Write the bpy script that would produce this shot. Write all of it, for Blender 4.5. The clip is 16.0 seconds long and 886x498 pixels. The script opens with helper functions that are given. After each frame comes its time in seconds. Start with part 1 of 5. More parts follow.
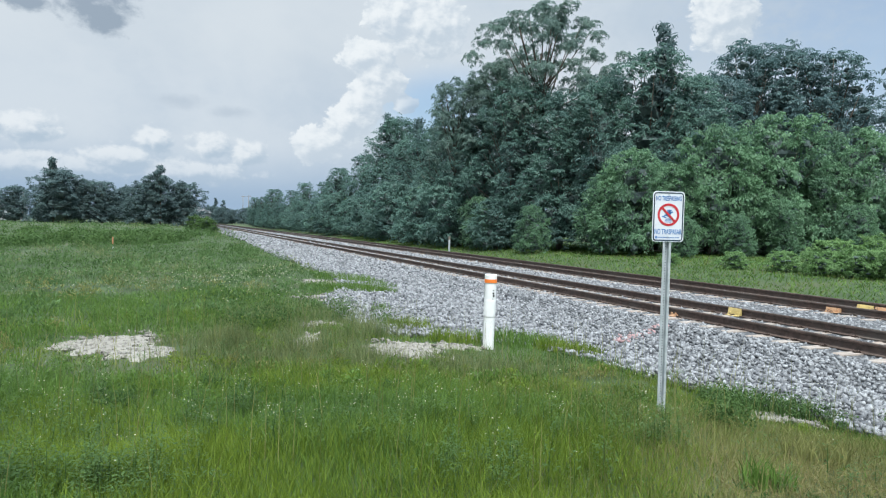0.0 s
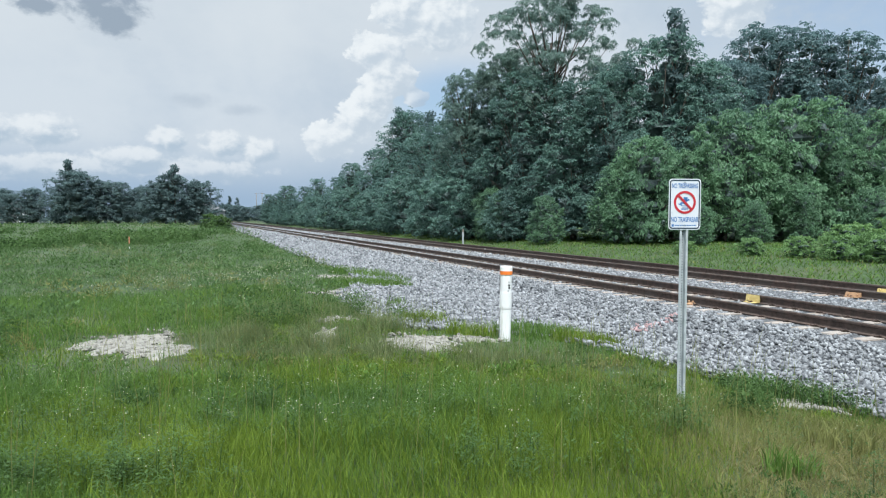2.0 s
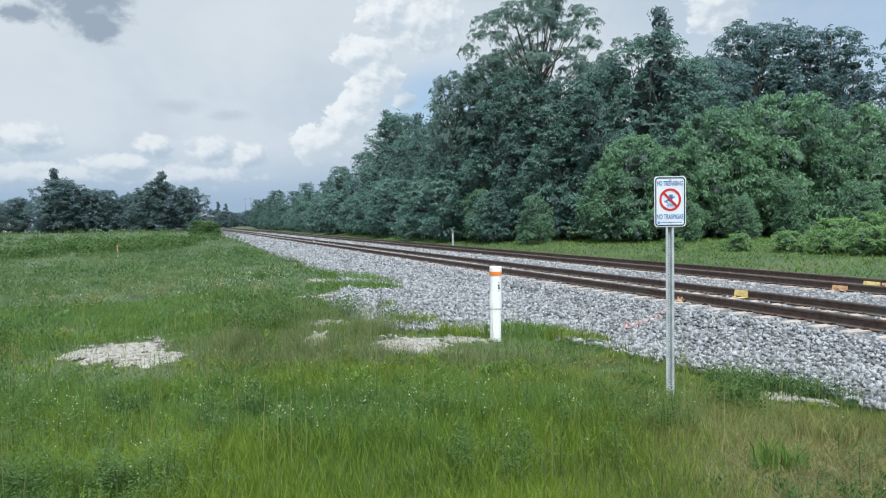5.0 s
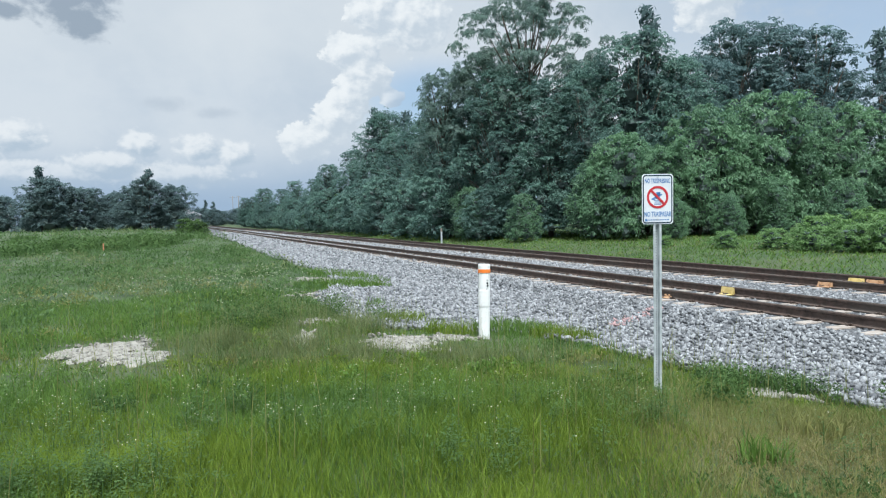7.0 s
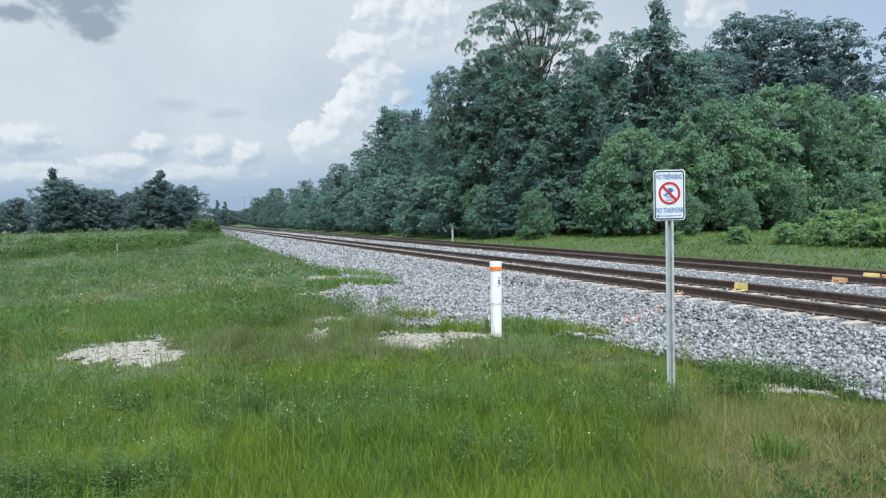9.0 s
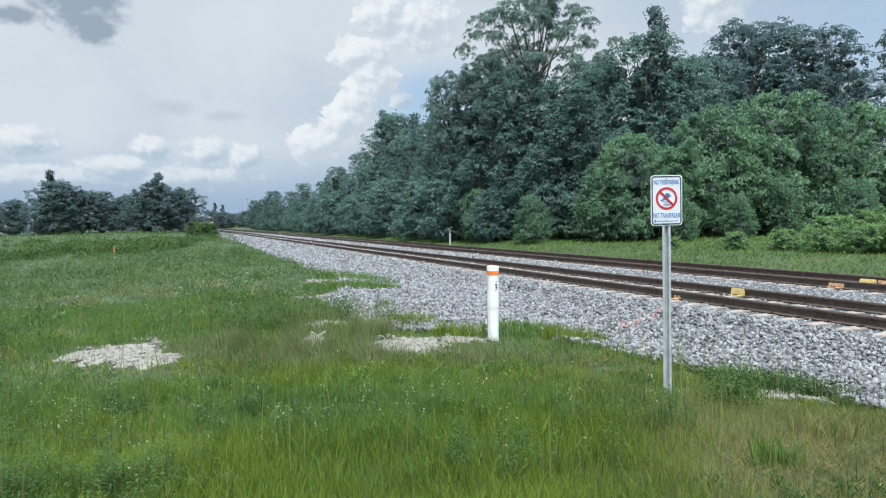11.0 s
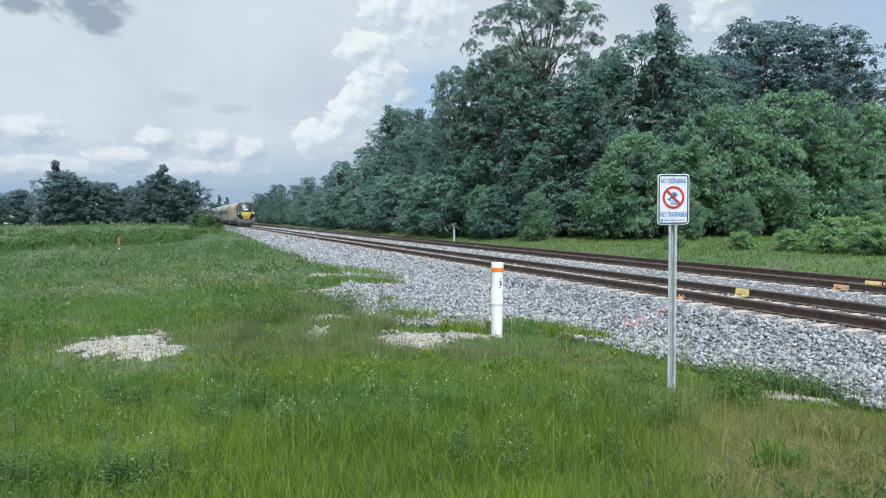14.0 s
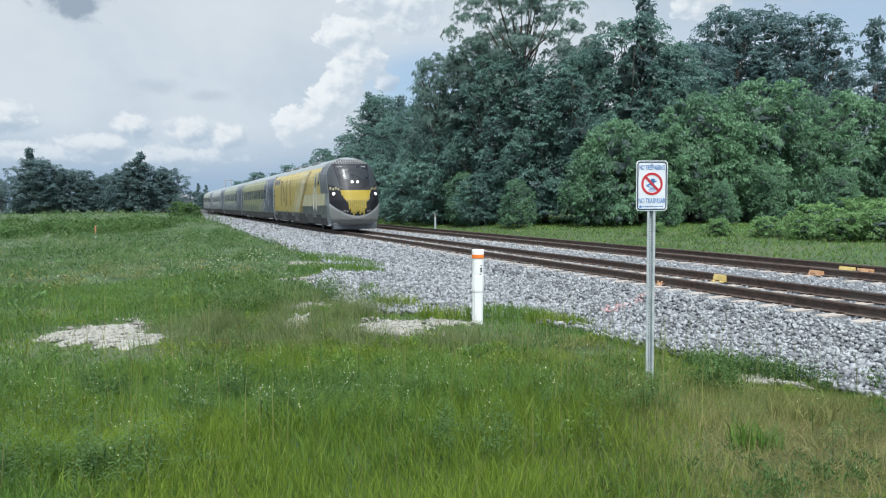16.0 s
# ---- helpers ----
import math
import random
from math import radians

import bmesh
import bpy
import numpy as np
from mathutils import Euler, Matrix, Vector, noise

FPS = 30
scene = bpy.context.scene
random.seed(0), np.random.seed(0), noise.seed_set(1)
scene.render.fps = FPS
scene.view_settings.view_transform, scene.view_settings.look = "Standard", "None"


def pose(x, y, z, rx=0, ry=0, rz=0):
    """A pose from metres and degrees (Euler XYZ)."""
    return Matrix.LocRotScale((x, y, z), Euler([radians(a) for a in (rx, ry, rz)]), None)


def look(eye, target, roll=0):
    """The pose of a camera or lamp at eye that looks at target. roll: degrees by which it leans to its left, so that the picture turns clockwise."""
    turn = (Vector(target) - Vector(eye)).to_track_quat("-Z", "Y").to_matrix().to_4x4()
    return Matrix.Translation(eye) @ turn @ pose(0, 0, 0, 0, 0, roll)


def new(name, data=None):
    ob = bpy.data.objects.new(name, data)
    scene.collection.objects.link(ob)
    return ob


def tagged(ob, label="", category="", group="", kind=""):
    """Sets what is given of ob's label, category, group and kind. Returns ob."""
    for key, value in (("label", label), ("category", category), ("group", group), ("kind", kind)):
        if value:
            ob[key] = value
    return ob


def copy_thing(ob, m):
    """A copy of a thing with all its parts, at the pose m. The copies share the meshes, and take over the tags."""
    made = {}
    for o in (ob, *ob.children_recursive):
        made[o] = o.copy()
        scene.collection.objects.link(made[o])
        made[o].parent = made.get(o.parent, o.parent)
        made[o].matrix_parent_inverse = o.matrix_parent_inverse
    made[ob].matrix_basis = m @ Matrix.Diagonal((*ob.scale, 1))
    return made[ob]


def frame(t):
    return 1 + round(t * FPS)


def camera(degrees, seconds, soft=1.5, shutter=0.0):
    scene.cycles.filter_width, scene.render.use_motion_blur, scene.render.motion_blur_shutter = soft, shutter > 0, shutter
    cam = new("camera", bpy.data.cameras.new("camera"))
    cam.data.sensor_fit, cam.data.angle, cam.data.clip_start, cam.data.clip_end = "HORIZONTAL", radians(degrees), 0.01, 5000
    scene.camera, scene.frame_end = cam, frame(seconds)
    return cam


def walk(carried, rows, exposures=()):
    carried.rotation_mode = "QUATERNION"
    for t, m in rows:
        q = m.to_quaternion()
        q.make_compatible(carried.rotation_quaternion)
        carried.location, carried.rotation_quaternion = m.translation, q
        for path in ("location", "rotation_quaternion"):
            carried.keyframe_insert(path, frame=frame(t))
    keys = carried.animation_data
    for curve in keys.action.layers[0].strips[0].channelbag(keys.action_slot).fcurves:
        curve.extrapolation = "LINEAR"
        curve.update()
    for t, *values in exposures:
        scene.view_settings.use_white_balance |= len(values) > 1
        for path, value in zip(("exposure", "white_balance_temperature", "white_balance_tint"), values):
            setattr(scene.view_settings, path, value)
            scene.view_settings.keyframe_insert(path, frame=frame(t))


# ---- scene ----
cam = camera(65.0, 16.0, soft=1.15)
PATH = [
    (0, (0.001, 0.0, 1.7), (0.001, 1.999, 1.628), 1.2),
    (0.5, (0.002, 0.006, 1.701), (-0.005, 2.005, 1.625), 1.0),
    (1, (-0.011, 0.013, 1.698), (-0.026, 2.011, 1.617), 0.7),
    (1.5, (-0.002, -0.004, 1.699), (-0.032, 1.994, 1.611), 0.3),
    (2, (-0.013, 0.013, 1.702), (-0.052, 2.01, 1.609), -0.1),
    (2.5, (-0.007, 0.003, 1.698), (-0.057, 2.0, 1.604), -0.4),
    (3, (-0.004, -0.008, 1.698), (-0.061, 1.989, 1.606), -0.7),
    (3.5, (0.003, -0.008, 1.699), (-0.055, 1.989, 1.61), -1.0),
    (4, (0.003, -0.017, 1.702), (-0.044, 1.981, 1.616), -1.1),
    (6.5, (0.008, -0.015, 1.702), (0.032, 1.983, 1.608), -1.3),
    (7, (0.006, -0.014, 1.7), (0.027, 1.983, 1.605), -1.3),
    (7.5, (0.008, -0.012, 1.703), (0.023, 1.986, 1.605), -1.4),
    (8, (0.011, -0.014, 1.697), (0.016, 1.984, 1.597), -1.5),
    (8.5, (0.009, -0.014, 1.699), (0.004, 1.983, 1.598), -1.7),
    (9, (0.003, -0.023, 1.7), (-0.008, 1.975, 1.6), -1.8),
    (11.5, (0.005, -0.026, 1.702), (0.005, 1.972, 1.617), -1.4),
    (12, (0.002, -0.014, 1.696), (0.007, 1.984, 1.614), -1.3),
    (12.5, (0.0, -0.02, 1.7), (0.006, 1.978, 1.616), -1.0),
    (13, (-0.006, -0.01, 1.707), (-0.006, 1.988, 1.619), -0.8),
    (13.5, (-0.021, -0.008, 1.701), (-0.028, 1.989, 1.609), -0.7),
    (14, (-0.012, -0.016, 1.703), (-0.026, 1.982, 1.602), -0.7),
    (14.5, (-0.003, -0.022, 1.706), (-0.013, 1.975, 1.599), -0.8),
    (15, (-0.008, -0.02, 1.699), (-0.003, 1.976, 1.583), -0.9),
    (15.5, (0.001, -0.009, 1.696), (0.024, 1.987, 1.57), -0.9),
    (16, (0.0, -0.013, 1.694), (0.039, 1.982, 1.557), -0.8),
]
walk(cam, [(t, look(eye, target, roll)) for t, eye, target, roll in PATH], [(0.0, 0.5, 6100, 6), (16.0, 0.5, 6100, 6)])

# ---- daylight: high thin cloud with cumulus, soft sun from behind the camera ----
SUN_EL, SUN_AZ = 61.0, 170.0


class Sheet:
    """Writes arithmetic into a node tree."""

    def __init__(self, tree):
        self.t = tree

    def n(self, kind, **kw):
        node = self.t.nodes.new(kind)
        for k, v in kw.items():
            if k == "operation":
                node.operation = v
            elif k == "blend_type":
                node.blend_type = v
            elif k == "data_type":
                node.data_type = v
        return node

    def put(self, socket, v):
        if isinstance(v, bpy.types.NodeSocket):
            self.t.links.new(v, socket)
        else:
            socket.default_value = v

    def m(self, op, a, b=0.0, c=0.0):
        node = self.n("ShaderNodeMath", operation=op)
        for i, v in enumerate((a, b, c)):
            self.put(node.inputs[i], v)
        return node.outputs[0]

    def step(self, v, lo, hi, a=0.0, b=1.0):
        node = self.n("ShaderNodeMapRange")
        node.interpolation_type = "SMOOTHSTEP"
        for i, x in enumerate((v, lo, hi, a, b)):
            self.put(node.inputs[i], x)
        return node.outputs[0]

    def mix(self, f, a, b, blend="MIX"):
        node = self.n("ShaderNodeMix", data_type="RGBA", blend_type=blend)
        for i, x in ((0, f), (6, a), (7, b)):
            self.put(node.inputs[i], (*x, 1.0) if isinstance(x, tuple) and len(x) == 3 else x)
        return node.outputs[2]

    def noise(self, vec, scale, detail=4.0, rough=0.55, distort=0.0):
        node = self.n("ShaderNodeTexNoise")
        if vec is not None:
            self.put(node.inputs["Vector"], vec)
        node.inputs["Scale"].default_value = scale
        node.inputs["Detail"].default_value = detail
        node.inputs["Roughness"].default_value = rough
        node.inputs["Distortion"].default_value = distort
        return node.outputs["Fac"]

    def vec(self, x, y, z):
        node = self.n("ShaderNodeCombineXYZ")
        for i, v in enumerate((x, y, z)):
            self.put(node.inputs[i], v)
        return node.outputs[0]


def make_world():
    w = bpy.data.worlds.new("sky")
    scene.world = w
    w.use_nodes = True
    w.node_tree.nodes.clear()
    s = Sheet(w.node_tree)
    d = s.n("ShaderNodeTexCoord").outputs["Generated"]
    xyz = s.n("ShaderNodeSeparateXYZ")
    s.put(xyz.inputs[0], d)
    x, y, z = xyz.outputs
    az = s.m("MULTIPLY", s.m("ARCTAN2", x, y), 57.2958)
    el = s.m("MULTIPLY", s.m("ARCSINE", z), 57.2958)
    sky = s.n("ShaderNodeTexSky")
    sky.sky_type = "NISHITA"
    sky.sun_disc = False
    sky.sun_elevation, sky.sun_rotation = radians(SUN_EL), radians(SUN_AZ)
    p = s.vec(az, s.m("MULTIPLY", el, 1.3), 0.0)
    # turned and stretched plane for the cloud sheets, in degrees
    big = s.noise(s.vec(s.m("MULTIPLY", az, 0.55), el, 3.0), 0.085, 4.0, 0.5, 0.4)
    fine = s.noise(p, 0.75, 7.0, 0.6, 0.25)
    fine2 = s.noise(s.vec(s.m("ADD", az, -0.4), s.m("MULTIPLY", s.m("ADD", el, 0.5), 1.3), 0.0), 0.75, 7.0, 0.6, 0.25)

    def blob(a, e, ra, re, sa=0.0, se=0.0):
        da = s.m("DIVIDE", s.m("SUBTRACT", az, a - sa), ra)
        de = s.m("DIVIDE", s.m("SUBTRACT", el, e - se), re)
        r = s.m("SQRT", s.m("ADD", s.m("MULTIPLY", da, da), s.m("MULTIPLY", de, de)))
        return s.m("SUBTRACT", 1.0, r)

    def heap(rows, rough=1.2, sa=0.0, se=0.0, grain=None):
        f = None
        for row in rows:
            b = blob(*row, sa, se)
            f = b if f is None else s.m("SMOOTH_MAX", f, b, 0.25)
        return s.m("ADD", f, s.m("MULTIPLY", s.m("SUBTRACT", grain or fine, 0.5), rough))

    def lit_side(rows, bright, dull):
        """Cloud heap lit from the upper left."""
        here, there = heap(rows), heap(rows, 1.2, -0.4, 0.5, fine2)
        shine = s.step(s.m("SUBTRACT", here, there), -0.34, 0.46)
        return here, s.mix(shine, dull, bright)

    # high sheet of thin cloud, whiter towards the upper left, greyer low down
    sheet = s.step(s.m("ADD", big, s.m("MULTIPLY", s.m("SUBTRACT", fine, 0.5), 0.12)), 0.30, 0.66)
    colour = s.mix(sheet, (0.56, 0.63, 0.72), (0.735, 0.77, 0.815))
    upper = s.m("MULTIPLY", s.step(el, 9.0, 14.5), s.step(az, 4.0, -8.0))
    colour = s.mix(s.m("MULTIPLY", upper, 0.5), colour, (0.80, 0.815, 0.83))
    low = s.step(el, 6.5, 1.0)
    colour = s.mix(s.m("MULTIPLY", low, 0.9), colour, (0.36, 0.48, 0.64))
    # towering cumulus and low puffs
    tower, lit = lit_side([(-4.4, 16.4, 2.8, 2.2), (-1.6, 15.6, 3.8, 2.8), (-6.4, 13.2, 2.6, 1.7), (-5.6, 11.6, 1.9, 2.4), (-6.5, 9.8, 1.9, 2.1), (-7.8, 8.2, 2.2, 1.8),
                           (-10.2, 6.2, 2.6, 1.7), (-5.2, 11.0, 2.2, 1.8), (-3.4, 9.6, 1.2, 0.8), (21.5, 15.6, 2.8, 2.8)], (0.97, 0.965, 0.96), (0.64, 0.695, 0.76))
    tower_m = s.m("MULTIPLY", s.step(tower, 0.02, 0.18), s.step(el, 1.5, 8.0, 0.2, 0.95))
    colour = s.mix(tower_m, colour, lit)
    lee = s.m("MULTIPLY", s.step(blob(-1.0, 8.2, 5.0, 4.2), 0.05, 0.7), s.step(s.m("ADD", az, s.m("MULTIPLY", el, 0.5)), -1.6, 2.2))
    colour = s.mix(s.m("MULTIPLY", lee, 0.85), colour, (0.45, 0.56, 0.70))
    puffs, lit = lit_side([(-22.6, 5.9, 1.8, 1.3), (-24.8, 4.4, 3.4, 1.3), (-31.0, 6.2, 3.2, 1.5), (-35.0, 6.0, 4.0, 1.6), (-18.6, 5.6, 2.2, 1.3), (-15.8, 5.2, 2.0, 1.4), (-30.0, 3.6, 8.0, 1.4), (-20.0, 3.6, 6.0, 1.3),
                           (40.0, 6.0, 9.0, 3.0), (70.0, 9.0, 14.0, 5.0), (-70.0, 8.0, 16.0, 5.0), (140.0, 9.0, 20.0, 6.0), (-140.0, 10.0, 22.0, 6.0)], (0.92, 0.92, 0.925), (0.50, 0.585, 0.68))
    puff_m = s.m("MULTIPLY", s.step(puffs, 0.05, 0.45), s.step(el, 1.0, 6.0, 0.2, 0.85))
    colour = s.mix(puff_m, colour, lit)
    # a grey streak and the dark cloud overhead
    streak = heap([(-20.6, 8.9, 2.6, 0.9), (-17.2, 8.3, 2.4, 0.7)])
    colour = s.mix(s.m("MULTIPLY", s.step(streak, 0.1, 0.9), 0.5), colour, (0.50, 0.56, 0.64))
    dark = heap([(-27.2, 17.0, 5.0, 3.8), (-31.0, 14.6, 2.2, 0.9), (-26.2, 14.4, 2.6, 2.0)])
    colour = s.mix(s.m("MULTIPLY", s.step(dark, 0.1, 0.6), 0.9), colour, (0.34, 0.40, 0.48))
    # blue shows through to the right and in one gap
    gap = s.m("MAXIMUM", s.step(blob(0.5, 9.0, 8.0, 4.6), 0.0, 0.6), s.step(s.m("ADD", az, s.m("MULTIPLY", s.m("SUBTRACT", fine, 0.5), 22.0)), 15.0, 34.0))
    gap = s.m("MULTIPLY", gap, s.step(az, 100.0, 65.0))
    cover = s.m("SUBTRACT", 1.0, s.m("MULTIPLY", gap, s.m("SUBTRACT", 0.48, s.m("MULTIPLY", tower_m, 0.48))))
    blue, cloud = s.n("ShaderNodeBackground"), s.n("ShaderNodeBackground")
    s.put(blue.inputs[0], sky.outputs[0])
    blue.inputs[1].default_value = 0.105
    s.put(cloud.inputs[0], colour)
    s.put(cloud.inputs[1], s.step(el, 19.0, 85.0, 0.66, 2.3))  # cloud thins towards the zenith
    mixed = s.n("ShaderNodeMixShader")
    s.put(mixed.inputs[0], cover)
    s.put(mixed.inputs[1], blue.outputs[0])
    s.put(mixed.inputs[2], cloud.outputs[0])
    s.put(s.n("ShaderNodeOutputWorld").inputs[0], mixed.outputs[0])


make_world()
sun = new("sun", bpy.data.lights.new("sun", "SUN"))
sun.data.energy, sun.data.angle, sun.data.color = 3.8, radians(10.0), (1.0, 0.965, 0.92)
_a, _e = radians(SUN_AZ), radians(SUN_EL)
sun.matrix_world = look((math.sin(_a) * math.cos(_e) * 60, math.cos(_a) * math.cos(_e) * 60, math.sin(_e) * 60), (0, 0, 0))


# ---- materials ----
def material(name, dark, light, scale=3.0, rough=0.8, bump=0.0, bump_scale=40.0, metal=0.0, island=0.0, stain=None, stain_scale=0.5, detail=5.0, random_ob=0.0):
    """Noise-varied surface in world metres: colour between dark and light, stains at a larger scale."""
    m = bpy.data.materials.new(name)
    m.use_nodes = True
    t = m.node_tree
    s = Sheet(t)
    b = t.nodes["Principled BSDF"]
    pos = s.n("ShaderNodeNewGeometry").outputs["Position"] if not name.startswith("train") else s.n("ShaderNodeTexCoord").outputs["Object"]
    f = s.step(s.noise(pos, scale, detail), 0.3, 0.7)
    if island:
        r = s.n("ShaderNodeNewGeometry").outputs["Random Per Island"]
        f = s.m("ADD", s.m("MULTIPLY", f, 1.0 - island), s.m("MULTIPLY", r, island))
    if random_ob:
        r = s.n("ShaderNodeObjectInfo").outputs["Random"]
        f = s.m("ADD", s.m("MULTIPLY", f, 1.0 - random_ob), s.m("MULTIPLY", r, random_ob))
    c = s.mix(f, dark, light)
    if stain:
        c = s.mix(s.step(s.noise(pos, stain_scale, 4.0), 0.45, 0.7), c, stain)
    s.put(b.inputs["Base Color"], c)
    s.put(b.inputs["Roughness"], s.step(s.noise(pos, scale * 2.3, 3.0), 0.2, 0.8, max(rough - 0.1, 0.02), min(rough + 0.1, 1.0)))
    b.inputs["Metallic"].default_value = metal
    if bump:
        bn = s.n("ShaderNodeBump")
        bn.inputs["Strength"].default_value = bump
        bn.inputs["Distance"].default_value = 0.02
        s.put(bn.inputs["Height"], s.noise(pos, bump_scale, 4.0))
        s.put(b.inputs["Normal"], bn.outputs[0])
    return m


def leaf_material(name, dark, light, tint, scale=0.35, thin=0.4, single=0.6, gloss=0.5, spec=0.14):
    """Foliage: colour by leaf and by patch, some light passes through."""
    m = bpy.data.materials.new(name)
    m.use_nodes = True
    t = m.node_tree
    s = Sheet(t)
    b = t.nodes["Principled BSDF"]
    geo = s.n("ShaderNodeNewGeometry")
    patch = s.step(s.noise(geo.outputs["Position"], scale, 4.0), 0.32, 0.68)
    f = s.m("ADD", s.m("MULTIPLY", geo.outputs["Random Per Island"], single), s.m("MULTIPLY", patch, 1.0 - single))
    c = s.mix(f, dark, light)
    c = s.mix(s.m("MULTIPLY", s.step(s.noise(geo.outputs["Position"], scale * 0.3, 3.0), 0.5, 0.7), 0.6), c, tint)
    s.put(b.inputs["Base Color"], c)
    b.inputs["Roughness"].default_value = gloss
    b.inputs["Specular IOR Level"].default_value = spec
    tr = s.n("ShaderNodeBsdfTranslucent")
    s.put(tr.inputs[0], c)
    mx = s.n("ShaderNodeMixShader")
    mx.inputs[0].default_value = thin
    s.put(mx.inputs[1], b.outputs[0])
    s.put(mx.inputs[2], tr.outputs[0])
    s.put(t.nodes["Material Output"].inputs[0], mx.outputs[0])
    return m


GROUND = material("grassy_soil", (0.024, 0.045, 0.014), (0.052, 0.088, 0.030), 1.3, 0.95, 0.6, 30, stain=(0.062, 0.076, 0.034), stain_scale=0.3)
BALLAST_BED = material("ballast_bed", (0.022, 0.024, 0.028), (0.14, 0.147, 0.157), 16.0, 0.95, 1.0, 24.0, stain=(0.085, 0.088, 0.092), stain_scale=0.4)
STONE = material("crushed_granite", (0.040, 0.045, 0.053), (0.36, 0.375, 0.39), 6.0, 0.85, 0.3, 60.0, island=0.75)
PINK_STONE = material("paint_marked_stone", (0.26, 0.17, 0.17), (0.42, 0.28, 0.28), 6.0, 0.85, island=0.6)
LIMESTONE = material("crushed_limestone", (0.11, 0.108, 0.098), (0.34, 0.325, 0.28), 8.0, 0.9, 0.3, 60.0, island=0.6)
RAIL = material("rail_rust", (0.046, 0.031, 0.025), (0.098, 0.066, 0.053), 9.0, 0.75, 0.3, 80.0, stain=(0.085, 0.07, 0.06), stain_scale=1.2)
RAIL_HEAD = material("rail_head", (0.07, 0.060, 0.054), (0.135, 0.12, 0.11), 5.0, 0.55, 0.1, 60.0, metal=0.5)
CONCRETE = material("tie_concrete", (0.24, 0.215, 0.19), (0.37, 0.33, 0.295), 7.0, 0.9, 0.4, 70.0, stain=(0.34, 0.275, 0.23), stain_scale=0.7)
YELLOW_PAINT = material("yellow_paint", (0.48, 0.37, 0.13), (0.60, 0.48, 0.20), 9.0, 0.6, 0.2)
ORANGE_PAINT = material("orange_paint", (0.36, 0.20, 0.10), (0.48, 0.30, 0.17), 9.0, 0.6, 0.2)
GALV = material("galvanised_steel", (0.34, 0.38, 0.40), (0.48, 0.52, 0.54), 12.0, 0.5, 0.1, 60.0, metal=0.2)
WHITE_PVC = material("white_pvc", (0.74, 0.75, 0.75), (0.84, 0.85, 0.85), 4.0, 0.4, 0.0)
FADED_ORANGE = material("faded_orange", (0.40, 0.17, 0.09), (0.50, 0.24, 0.13), 8.0, 0.6)
ORANGE = material("orange_tape", (0.75, 0.16, 0.02), (0.85, 0.24, 0.04), 8.0, 0.5)
SIGN_WHITE = material("sign_white", (0.58, 0.61, 0.66), (0.66, 0.69, 0.73), 5.0, 0.35)
SIGN_BLUE = material("sign_blue", (0.05, 0.15, 0.38), (0.08, 0.21, 0.46), 9.0, 0.4)
SIGN_NAVY = material("sign_navy", (0.015, 0.035, 0.06), (0.025, 0.05, 0.08), 9.0, 0.4)
SIGN_RED = material("sign_red", (0.42, 0.02, 0.03), (0.52, 0.035, 0.05), 9.0, 0.4)
DARK_STEEL = material("dark_steel", (0.03, 0.03, 0.032), (0.07, 0.07, 0.072), 8.0, 0.6, metal=0.5)
BARK = material("bark", (0.05, 0.042, 0.034), (0.13, 0.11, 0.09), 5.0, 0.95, 0.8, 14.0)
PALE_BARK = material("pale_bark", (0.14, 0.125, 0.105), (0.26, 0.24, 0.21), 5.0, 0.95, 0.8, 14.0)
# LEAF, LEAF_BRIGHT and LEAF_DARK carry extra blue that stands in for hazy air.
LEAF = leaf_material("leaf_deep", spec=0.32, dark=(0.080, 0.146, 0.140), light=(0.148, 0.258, 0.205), tint=(0.118, 0.218, 0.182), thin=0.45, single=0.3)
LEAF_BRIGHT = leaf_material("leaf_bright", spec=0.32, dark=(0.094, 0.178, 0.118), light=(0.186, 0.330, 0.178), tint=(0.152, 0.280, 0.150), thin=0.45, single=0.35)
LEAF_LOW = leaf_material("leaf_low", spec=0.32, dark=(0.090, 0.175, 0.066), light=(0.200, 0.335, 0.120), tint=(0.160, 0.280, 0.105), thin=0.45, single=0.4)
LEAF_DARK = leaf_material("leaf_dark", spec=0.32, dark=(0.086, 0.144, 0.156), light=(0.132, 0.214, 0.208), tint=(0.114, 0.190, 0.190), thin=0.45, single=0.3)
# Leaves paled and blued: distance haze is put into this colour.
LEAF_HAZE = leaf_material("leaf_hazed", spec=0.12, dark=(0.098, 0.150, 0.158), light=(0.134, 0.198, 0.194), tint=(0.120, 0.178, 0.178), thin=0.45, single=0.3)
# Needles lightened: the haze over the pines is mixed into their colour.
NEEDLE = leaf_material("pine_needles", spec=0.32, dark=(0.115, 0.180, 0.168), light=(0.185, 0.275, 0.225), tint=(0.160, 0.245, 0.205), thin=0.45, single=0.45)
# Fills crowns; darker than the leaves so shade in the gaps is coloured in.
CORE_SHADE = material("crown_gap_shade", (0.060, 0.086, 0.086), (0.092, 0.126, 0.118), 2.5, 0.95, 1.0, 6.0)
# Filler for the far crowns, with the same haze in its colour.
CORE_HAZE = material("crown_filler_hazed", (0.105, 0.145, 0.145), (0.140, 0.186, 0.178), 2.5, 0.95, 1.0, 6.0)
GRASS = leaf_material("grass_blades", (0.060, 0.120, 0.026), (0.160, 0.270, 0.058), (0.094, 0.180, 0.050), 0.5, 0.38)
